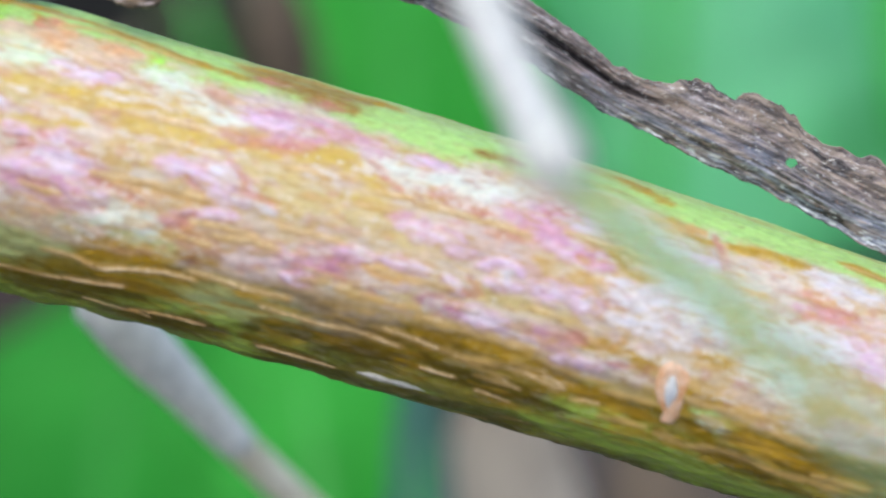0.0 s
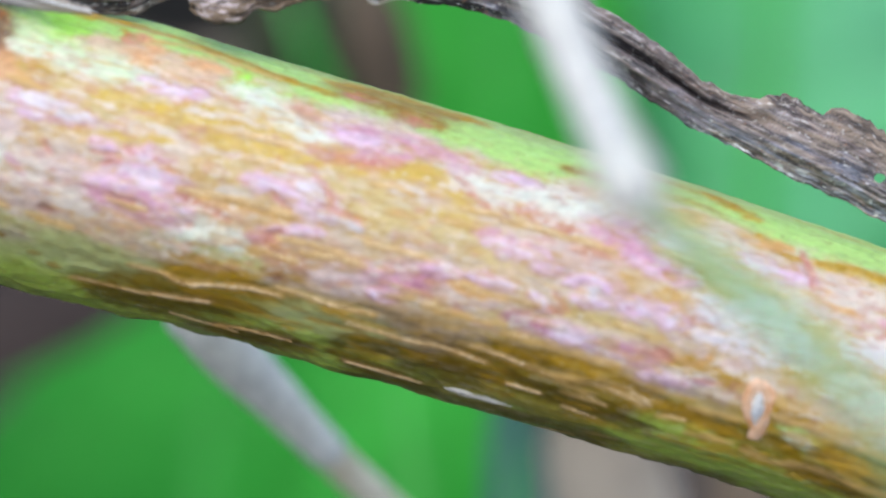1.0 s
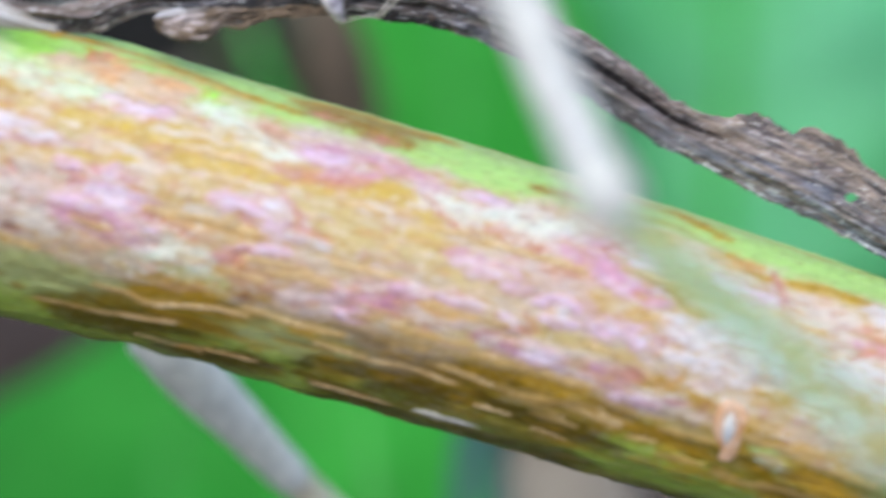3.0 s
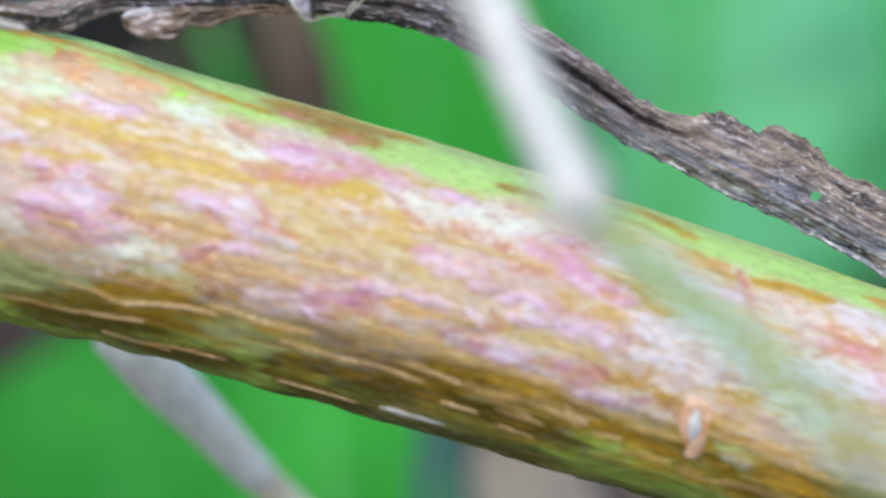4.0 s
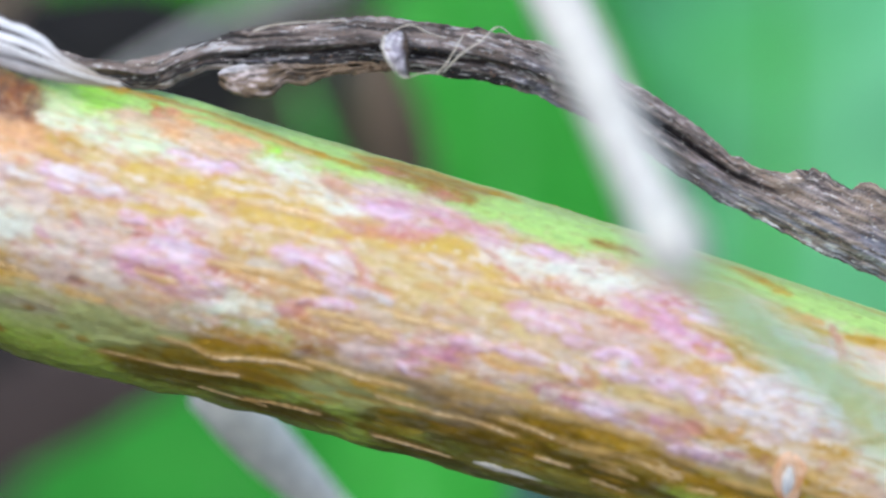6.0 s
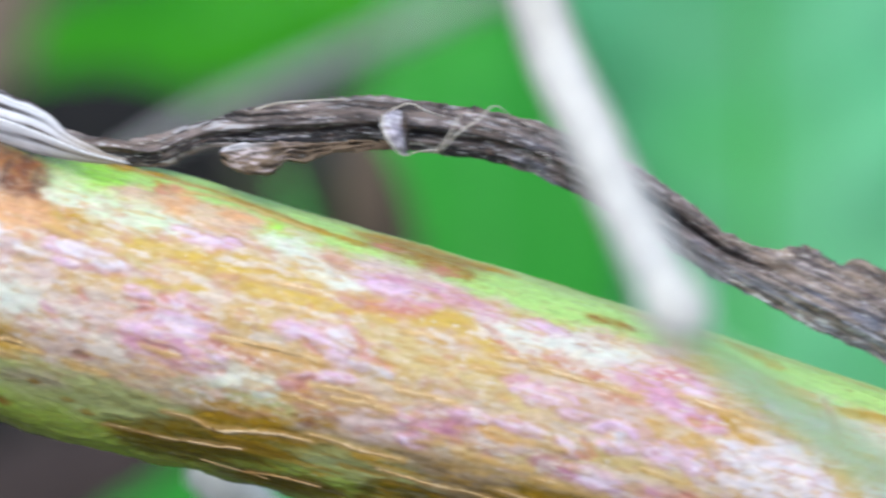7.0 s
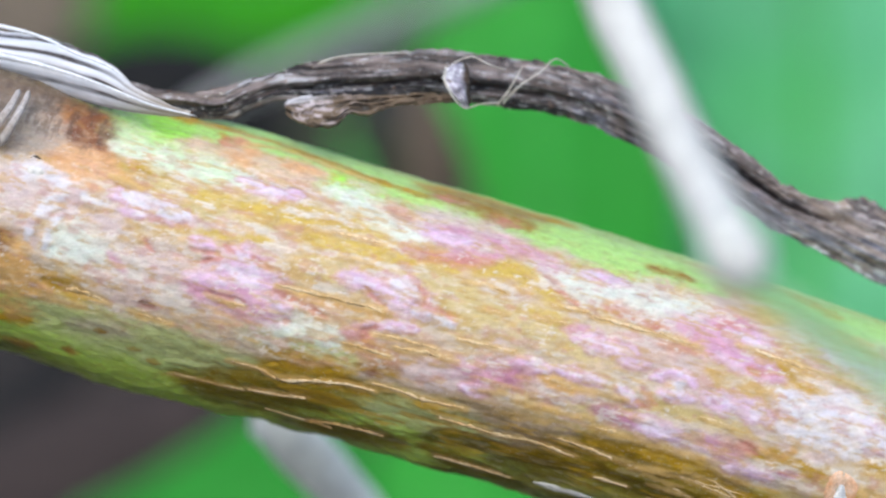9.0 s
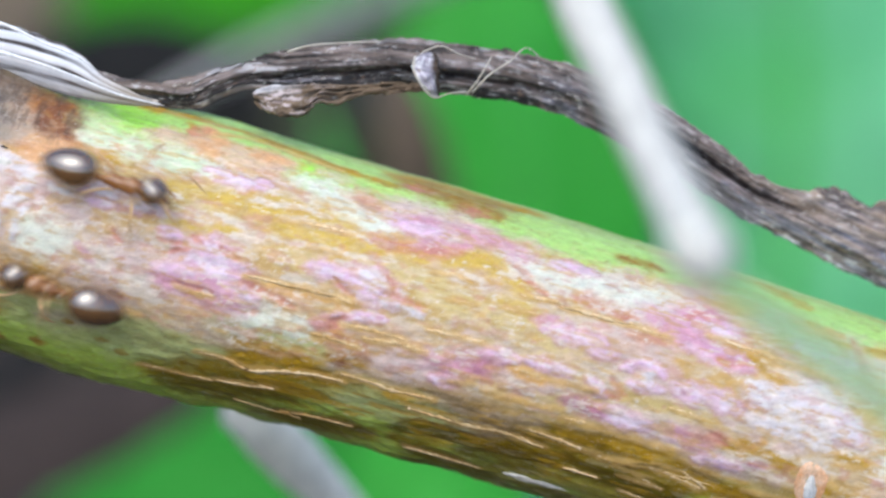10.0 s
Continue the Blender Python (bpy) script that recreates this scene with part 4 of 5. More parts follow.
def build_stem():
    stem = thing("plant_stem", stem_axis(150.0), "mottled green, ochre and pink woody stem with corky bark", "plant stem")
    s = np.concatenate([np.linspace(-90, -26, 30)[:-1], np.arange(-26, 30, 0.065), np.linspace(30, 152, 50)])
    th = np.linspace(-math.pi, math.pi, 440, endpoint=False)
    ss, aa = np.meshgrid(s, th * 4.6, indexing="ij")
    points, out = on_stem(ss, aa)
    relief = 0.26 * (fbm(ss * 0.12, aa * 0.5, 101) - 0.5) + 0.09 * (fbm(ss * 0.7, aa * 2.0, 103, 4) - 0.5) + 0.06 * (fbm(ss * 2.2, aa * 5.0, 107, 3) - 0.5)
    relief += 0.27 * step(np.abs(aa + 6.8), 1.8, 0.3) * (fbm(ss * 0.9, aa * 0.9, 109, 5) - 0.45)
    relief += 0.34 * np.exp(-((ss + 10.5) / 4.0) ** 2) * step(aa, -3.5, -6.5) * step(aa, -11.0, -8.5)
    relief += 0.05 * blot(ss, aa, LILAC, 445, 0.7) * (0.5 + fbm(ss * 2.2, aa * 4.0, 93, 4)) + 0.04 * blot(ss, aa, WHITE, 462, 0.7) - 0.05 * blot(ss, aa, OLIVE + DARK, 173) - 0.04 * blot(ss, aa, RED, 496)
    relief += 0.025 * (fbm(ss * 2.4, aa * 8.5, 303, 3) - 0.5)
    points = points + relief[..., None] * out
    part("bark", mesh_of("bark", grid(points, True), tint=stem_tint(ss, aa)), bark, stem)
    for k, (w, *points) in enumerate(SPLITS):
        part("bark_split", sliver(points, w, k), split_bark, stem)
    rng = random.Random(5)
    for k in range(8):
        s0, a0 = rng.uniform(-9, 20), rng.triangular(-5.4, -1.2, -3.2)
        part("bark_split", sliver([(s0, a0), (s0 + rng.uniform(0.8, 2.6), a0 + rng.uniform(-0.10, 0.02))], rng.uniform(0.03, 0.07), 60 + k), split_bark, stem)
    part("bark_flake", sliver([(3.95, -5.10), (6.23, -5.10)], 0.46, 301, 0.3, False), pale_flake, stem, "pale loose flake of bark")
    th = np.linspace(0, 2 * math.pi, 40)
    c, d = 13.83, -1.93
    drop = (0.5 + 0.5 * np.cos(th)) ** 1.2
    rim = part("leaf_scar", ridge(c + 0.56 * np.sin(th) * drop + 0.16 * (1 - np.cos(th)) - 0.15, d + 0.95 * np.cos(th), 0.60, 331), scar_rim, stem, "raised orange scar with a pale core")
    part("scar_core", ridge(np.linspace(c - 0.10, c + 0.02, 20), np.linspace(d + 0.80, d - 0.35, 20), 0.48, 333, 0.07), scar_core, rim)
    bump = curve([(-15.06, 1.24, 0), (-14.73, 1.33, 0), (-14.36, 1.36, 0)], 20)
    rim = part("pit_rim", ridge(bump[:, 0], bump[:, 1], 0.42, 341, 0.04), pale_flake, stem, "small white swelling beside a dark pit")
    arc = curve([(-15.03, 1.54, 0), (-14.90, 1.74, 0), (-14.73, 1.82, 0), (-14.55, 1.73, 0), (-14.39, 1.53, 0)], 24)
    part("pit", ridge(arc[:, 0], arc[:, 1], 0.16, 343), soil, rim, "dark crescent-shaped pit")
    for k, row in enumerate(HAIRS):
        path = curve(row, 14)
        part("fibre", mesh_of("fibre", tube(path[:, :3], np.linspace(0.17, 0.09, 14), 8, 0.4, k)), fibre_dull, stem)
    return stem


HAIRS = ([(-14.68, -4.60, 3.34), (-14.29, -4.80, 3.89), (-14.01, -4.60, 4.39), (-13.80, -4.00, 4.88), (-13.69, -3.50, 5.27)], [(-14.95, -4.50, 3.70), (-14.50, -4.60, 4.30), (-14.20, -4.20, 4.80), (-14.00, -3.60, 5.30)])


def ridge(s, a, width, seed, rise=0.0):
    """A low rounded welt of cork along a line on the bark."""
    s, a = np.asarray(s, float), np.asarray(a, float)
    m = 7
    ds, da = np.gradient(s), np.gradient(a)
    size = np.hypot(ds, da)
    ns, na = -da / size, ds / size
    u, v = np.linspace(0, 1, len(s))[:, None], np.linspace(-1, 1, m)[None, :]
    closed = np.hypot(s[0] - s[-1], a[0] - a[-1]) < 1e-6
    half = width / 2 * (0.65 + 0.7 * fbm(u * 9, 0 * u + seed, seed, 3)) * (1.0 if closed else np.sin(math.pi * np.clip(u, 0.02, 0.98)) ** 0.5)
    lift = rise - 0.03 + (0.04 + 0.28 * half) * (1 - v ** 2) + 0.05 * (fbm(u * 18, v * 2 + seed, 9, 2) - 0.5)
    points, _ = on_stem(s[:, None] + v * half * ns[:, None], a[:, None] + v * half * na[:, None], lift)
    return mesh_of("ridge", shell(points, 0.04))


def sliver(points, width, seed, flat=0.10, torn=True):
    """A thin torn ridge of cork lying along the stem, through points along and round it."""
    line = curve([(*p, 0.0) for p in points], 18 * len(points))
    n, m = len(line), 7
    u, v = np.linspace(0, 1, n)[:, None], np.linspace(-1, 1, m)[None, :]
    length = np.hypot(line[-1, 0] - line[0, 0], line[-1, 1] - line[0, 1])
    half = 0.84 * width / 2 * (np.sin(math.pi * u) ** 0.6) * np.clip(-1.3 + 4.6 * fbm(u * (3 + 4 * length), 0 * u + seed, 5 + seed, 4), 0.05, 1.9)
    if not torn:
        half = width / 2 * np.sin(math.pi * u ** 0.8) * (0.85 + 0.3 * fbm(u * 6, 0 * u, seed, 3))
    s = line[:, :1] + 0 * v
    a = line[:, 1:2] + v * half + 0.10 * (fbm(u * (2 + 2 * length), 0 * u + 3.3 * seed, 7 + seed, 4) - 0.5)
    lift = -0.010 + (0.010 + flat * half) * (1 - v ** 2) + 0.03 * (fbm(u * (6 + 5 * length), v * 2 + seed, 9, 2) - 0.5)
    points, _ = on_stem(s, a, lift)
    return mesh_of("bark_split", shell(points, 0.05))


# ---- dry leaf strip ----
STRIP_TOP = [(-10.79, -1.00, 5.71), (-9.83, -1.20, 5.46), (-8.59, -1.40, 5.26), (-7.27, -1.40, 5.51), (-6.33, -1.30, 5.82), (-5.38, -1.20, 6.01), (-4.06, -1.20, 6.39), (-2.54, -1.00, 6.52), (-0.65, -0.80, 6.76), (0.30, -0.65, 6.73), (1.25, -0.53, 6.58), (2.21, -0.36, 6.48), (4.11, -0.46, 6.17), (5.64, -0.48, 5.75), (6.97, -0.45, 5.19), (9.45, -0.65, 3.81), (10.57, -0.48, 2.97), (11.69, -0.32, 2.10), (13.18, -0.15, 1.60), (14.30, 0.01, 1.73), (15.43, 0.18, 1.19), (15.99, 0.23, 1.30), (16.93, 0.34, 0.82), (18.26, 0.51, -0.17), (19.20, 0.62, -0.60), (20.48, 0.73, -1.04), (23.01, 1.17, -1.95)]
STRIP_LOW = [(-10.51, -1.00, 4.77), (-9.83, -1.20, 4.56), (-8.59, -1.40, 4.43), (-7.27, -1.40, 4.30), (-6.33, -1.30, 4.71), (-5.38, -1.20, 5.02), (-4.06, -1.20, 4.99), (-2.54, -1.00, 5.05), (-0.65, -0.80, 5.11), (0.30, -0.65, 5.00), (1.25, -0.53, 4.89), (2.21, -0.36, 4.78), (4.11, -0.46, 4.44), (5.64, -0.48, 3.90), (6.97, -0.45, 3.26), (9.08, -0.65, 1.97), (9.83, -0.48, 1.51), (10.95, -0.32, 0.83), (12.07, -0.15, 0.21), (13.19, 0.01, -0.34), (14.32, 0.18, -0.96), (15.25, 0.23, -1.37), (16.75, 0.34, -2.08), (18.26, 0.51, -2.90), (19.39, 0.62, -3.52), (20.49, 0.73, -4.08), (23.02, 1.17, -5.32)]


def build_strip():
    strip = thing("dry_leaf_strip", (-11.0, -2.5, 4.6), "withered grey-brown twisted leaf strip with torn edges", "dry leaf")
    n, m = 620, 56
    top, low = curve(STRIP_TOP, n), curve(STRIP_LOW, n)
    u, v = np.linspace(0, 1, n)[:, None], np.linspace(0, 1, m)[None, :]
    ragged = (fbm(u * 60, 0 * u, 201, 4) - 0.5) * (0.14 + 0.24 * step(u, 0.55, 0.7)) + (fbm(u * 160, 0 * u, 202, 3) - 0.5) * 0.10
    points = low[:, None] * (1 - v[..., None]) + top[:, None] * v[..., None]
    across = top - low
    across /= np.linalg.norm(across, axis=1, keepdims=True)
    points = points + across[:, None] * (ragged * step(v, 0.6, 1.0) + (fbm(u * 70, 0 * u, 203, 4) - 0.5) * 0.2 * step(v, 0.3, 0.0))[..., None]
    width = np.linalg.norm(top - low, axis=1)[:, None]
    fibres = fbm(u * 12 + 0.4 * v, v * width * 6.5, 211, 5)
    coarse = fbm(u * 5, v * width * 1.3, 215, 3)
    lift = 0.42 * width * (0.25 - (v - 0.5) ** 2) * 1.4 + 0.5 * (coarse - 0.5) + 0.26 * (fibres - 0.5)
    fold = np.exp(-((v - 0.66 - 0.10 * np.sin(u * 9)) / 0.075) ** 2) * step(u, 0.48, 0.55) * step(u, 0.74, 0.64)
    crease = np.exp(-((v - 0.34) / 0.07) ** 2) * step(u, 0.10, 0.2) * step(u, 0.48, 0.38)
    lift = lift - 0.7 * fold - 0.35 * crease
    points = points + lift[..., None] * np.array([0, -1.0, 0.0])
    verts, quads = shell(points, 0.12)
    hole = np.array([17.31, 0.30, -1.00])
    centre = verts[quads].mean(1)
    quads = quads[np.hypot((centre[:, 0] - hole[0]) / 0.20, (centre[:, 2] - hole[2]) / 0.16) > 1]
    col = np.zeros((n, m, 3)) + np.array((0.15, 0.118, 0.105))
    col = blend(col, (0.30, 0.25, 0.245), step(fibres, 0.53, 0.66))
    col = blend(col, (0.04, 0.034, 0.036), step(fibres, 0.48, 0.36))
    col = blend(col, (0.05, 0.042, 0.042), 0.85 * step(u, 0.55, 0.15) * step(fibres, 0.68, 0.5))
    col = blend(col, (0.25, 0.245, 0.31), 0.7 * step(fbm(u * 16, v * 5, 221), 0.52, 0.64) * step(v, 0.75, 0.4))
    col = blend(col, (0.44, 0.40, 0.40), 0.4 * step(fbm(u * 40, v * width * 14, 225, 3), 0.60, 0.70))
    col = blend(col, (0.20, 0.15, 0.12), 0.6 * step(fbm(u * 12, v * 3, 227), 0.56, 0.7))
    col = blend(col, (0.045, 0.038, 0.038), 0.75 * step(fbm(u * 110, v * width * 6, 229, 3), 0.58, 0.68))
    col = blend(col, (0.26, 0.20, 0.19), 0.5 * step(fbm(u * 50, v * width * 3, 231, 3), 0.55, 0.66))
    left = step(u, 0.50, 0.42)
    # brown-grey of the lit upper edge, put into the colour
    col = blend(col, (0.30, 0.235, 0.21), 0.7 * left * step(v, 0.45, 0.7) * step(fbm(u * 20, v * width * 9, 239, 4), 0.46, 0.56))
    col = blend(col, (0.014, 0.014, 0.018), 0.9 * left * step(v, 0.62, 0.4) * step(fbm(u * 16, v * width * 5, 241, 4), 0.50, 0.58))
    col = blend(col, (0.62, 0.60, 0.62), 0.7 * left * step(fbm(u * 70, v * width * 12, 245, 3), 0.66, 0.72))
    col = blend(col, (0.42, 0.335, 0.285), 0.6 * step(fbm(u * 26, v * width * 10, 235, 4), 0.50, 0.62) * step(u, 0.56, 0.72))
    right = step(u, 0.56, 0.7)
    # warm tan highlights of the upper edge are coloured in too
    col = blend(col, (0.32, 0.24, 0.18), 0.65 * right * step(v, 0.45, 0.75) * step(fbm(u * 30, v * width * 5, 247, 4), 0.42, 0.56))
    col = blend(col, (0.27, 0.28, 0.37), 0.65 * right * step(v, 0.55, 0.25) * step(fbm(u * 24, v * width * 6, 249, 4), 0.44, 0.56))
    col = blend(col, (0.72, 0.71, 0.74), 0.8 * right * step(v, 0.3, 0.05) * step(fbm(u * 90, v * width * 9, 253, 3), 0.60, 0.68))
    col = blend(col, (0.03, 0.026, 0.028), 0.7 * step(fbm(u * 22, v * width * 9, 237, 4), 0.55, 0.63) * step(u, 0.56, 0.72))
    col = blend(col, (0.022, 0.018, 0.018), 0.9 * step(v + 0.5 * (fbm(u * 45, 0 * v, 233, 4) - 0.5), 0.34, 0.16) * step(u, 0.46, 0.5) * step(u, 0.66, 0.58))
    # the shadow inside fold and crease is painted into the colour
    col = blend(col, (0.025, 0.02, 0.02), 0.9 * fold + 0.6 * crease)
    col = col * (0.74 + 0.20 * step(u, 0.42, 0.62))[..., None]
    col = blend(col, (0.66, 0.63, 0.62), 0.6 * step(fbm(u * 150, v * width * 16, 256, 2), 0.78, 0.84))
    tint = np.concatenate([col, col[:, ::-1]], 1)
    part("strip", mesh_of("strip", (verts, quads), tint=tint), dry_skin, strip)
    # the torn flap under the strip
    top, low = curve([(-5.32, -1.40, 4.91), (-4.33, -1.60, 5.12), (-3.10, -1.60, 5.16), (-1.59, -1.40, 5.17), (0.30, -1.00, 5.18)], 120), curve([(-5.22, -1.70, 4.70), (-4.59, -2.20, 4.13), (-3.47, -2.10, 4.20), (-3.19, -1.90, 4.51), (-2.53, -1.80, 4.45), (-1.78, -1.60, 4.75), (0.30, -1.20, 5.02)], 120)
    u, v = np.linspace(0, 1, 120)[:, None], np.linspace(0, 1, 20)[None, :]
    points = low[:, None] * (1 - v[..., None]) + top[:, None] * v[..., None]
    lines = fbm(u * 7, v * 9, 241, 3)
    points[..., 1] -= 0.25 * np.sin(v * 3) * step(u, 0.6, 0.2) + 0.45 * (lines - 0.5) + 0.5 * (fbm(u * 14, v * 5, 242, 3) - 0.5)
    points[..., 2] += (0.12 + 0.34 * step(u, 0.55, 0.3)) * (fbm(u * 17, 0 * v, 243, 5) - 0.5) * (1 - v)
    col = np.zeros((120, 20, 3)) + np.array((0.17, 0.12, 0.08))
    col = blend(col, (0.46, 0.38, 0.37), step(u, 0.55, 0.2) * step(fbm(u * 18, v * 9, 244, 3), 0.42, 0.58))
    col = blend(col, (0.05, 0.04, 0.03), 0.85 * step(lines, 0.48, 0.38))
    # pale gleam on the upper left rim, painted as colour
    col = blend(col, (0.68, 0.66, 0.70), 0.8 * step(v, 0.75, 0.95) * step(u, 0.3, 0.1))
    part("flap", mesh_of("flap", shell(points, 0.08), tint=np.concatenate([col, col[:, ::-1]], 1)), papery, strip, "pale torn flap of the strip")
    # a curled shred and loose threads
    left = curve([(0.35, -1.40, 6.26), (0.08, -1.90, 5.99), (-0.01, -2.30, 5.66), (0.17, -2.40, 5.36), (0.43, -2.30, 5.03), (0.74, -1.90, 4.70)], 60)
    right = curve([(0.74, -1.40, 6.23), (0.85, -1.70, 6.03), (0.91, -1.80, 5.72), (0.89, -1.90, 5.38), (0.92, -1.90, 5.04), (0.89, -1.80, 4.70)], 60)
    v = np.linspace(0, 1, 15)[None, :, None]
    points = left[:, None] * (1 - v) + right[:, None] * v
    u = np.linspace(0, 1, 60)[:, None]
    points[..., 1] -= 0.28 * np.sin(math.pi * v[..., 0]) * np.sin(math.pi * u) - 0.30 * (fbm(u * 5, v[..., 0] * 3, 255, 4) - 0.5)
    points[..., 0] += 0.10 * (fbm(u * 12, 0 * v[..., 0], 257, 3) - 0.5)
    col = np.zeros((60, 15, 3)) + np.array((0.36, 0.32, 0.37))
    col = blend(col, (0.66, 0.63, 0.66), step(fbm(u * 4, v[..., 0] * 7, 251, 3), 0.5, 0.62))
    col = blend(col, (0.74, 0.71, 0.70), step(v[..., 0] + 0 * u, 0.14, 0.02))
    col = blend(col, (0.07, 0.045, 0.03), step(v[..., 0] + 0.12 * (fbm(u * 5, 0 * u, 259, 2) - 0.5), 0.62, 0.86))
    part("curl", mesh_of("curl", shell(points, 0.06), tint=np.concatenate([col, col[:, ::-1]], 1)), dry_skin, strip, "curled pale shred")
    for k, row in enumerate(THREADS):
        path = curve(row, 30)
        part("thread", mesh_of("thread", tube(path, np.linspace(0.042, 0.02, 30), 6, 0.25, k)), fibre, strip)
    return strip


THREADS = ([(1.78, -1.30, 4.80), (2.19, -1.64, 5.31), (2.47, -1.70, 5.78), (2.68, -1.45, 6.15)], [(1.97, -1.20, 4.87), (2.66, -1.75, 5.54), (3.24, -1.68, 5.92), (3.81, -1.21, 6.39), (4.33, -0.73, 6.06)], [(0.30, -1.60, 6.22), (1.02, -1.90, 6.43), (1.47, -1.90, 6.21), (2.10, -1.32, 6.01)], [(-4.23, -1.60, 6.22), (-3.47, -1.90, 6.43), (-2.34, -1.70, 6.54), (-1.02, -1.40, 6.60)], [(0.11, -2.10, 6.13), (0.06, -2.40, 5.62), (0.35, -2.40, 5.06), (0.72, -2.20, 4.72), (1.24, -2.00, 4.85), (1.93, -1.60, 4.92)])


def build_sheath():
    sheath = thing("leaf_sheath", (-13.70, -1.40, 5.51), "white papery sheath with dark stripes at the node", "leaf sheath")
    n, m = 160, 60
    top, low = curve([(-18.20, -1.80, 8.14), (-16.31, -1.80, 7.61), (-14.80, -1.80, 7.29), (-13.39, -1.86, 7.12), (-12.11, -2.51, 6.71), (-10.93, -3.12, 6.11), (-10.27, -3.40, 5.48), (-9.24, -3.40, 4.88), (-8.41, -3.20, 4.51)], n), curve([(-18.22, -1.60, 6.54), (-16.33, -1.60, 6.11), (-14.82, -1.60, 5.74), (-13.50, -1.60, 5.39), (-12.13, -2.30, 4.99), (-10.95, -2.91, 4.66), (-10.00, -3.20, 4.49), (-9.06, -3.20, 4.40), (-8.37, -3.20, 4.40)], n)
    u, v = np.linspace(0, 1, n)[:, None], np.linspace(0, 1, m)[None, :]
    points = low[:, None] * (1 - v[..., None]) + top[:, None] * v[..., None]
    wave = 0.5 - 0.5 * np.cos((v * 4.1 + 0.25 * np.sin(u * 5) + 0.2 * (fbm(u * 6, v * 3, 261) - 0.5)) * 2 * math.pi)
    points[..., 1] -= 0.9 * (0.25 - (v - 0.5) ** 2) * 4 * step(u, 1.1, 0.5) * 0.6 + 0.045 * wave * (1 - 0.5 * u)
    points[..., 2] += 0.12 * (fbm(u * 25, 0 * v, 263, 3) - 0.5) * step(v, 0.85, 1.0)
    col = np.zeros((n, m, 3)) + np.array((0.70, 0.69, 0.73))
    col = blend(col, (0.66, 0.62, 0.62), 0.6 * step(fbm(u * 10, v * 14, 265), 0.52, 0.66))
    col = blend(col, (0.07, 0.058, 0.056), step(wave + 0.25 * (fbm(u * 9, v * 9, 268, 3) - 0.5), 0.46, 0.12) * (0.55 + 0.45 * step(fbm(u * 5, v * 6, 267), 0.35, 0.55)))
    col = blend(col, (0.34, 0.27, 0.20), step(u, 0.66, 0.95) * 0.8)
    part("sheath", mesh_of("sheath", shell(points, 0.1), tint=np.concatenate([col, col[:, ::-1]], 1)), papery, sheath)
    for k, row in enumerate(RIBS):
        path = curve(row, 30)
        part("rib", mesh_of("rib", tube(path, np.linspace(0.08, 0.03, 30), 8, 0.15, k)), hair_white, sheath)
    return sheath


RIBS = ([(-15.88, -2.40, 7.69), (-13.32, -2.69, 7.05), (-12.24, -3.25, 6.53), (-10.89, -3.74, 5.95), (-10.42, -3.69, 5.58)], [(-15.86, -2.60, 6.69), (-13.21, -2.95, 6.09), (-11.27, -3.75, 5.43), (-9.59, -3.80, 4.76), (-8.12, -3.40, 4.40)])


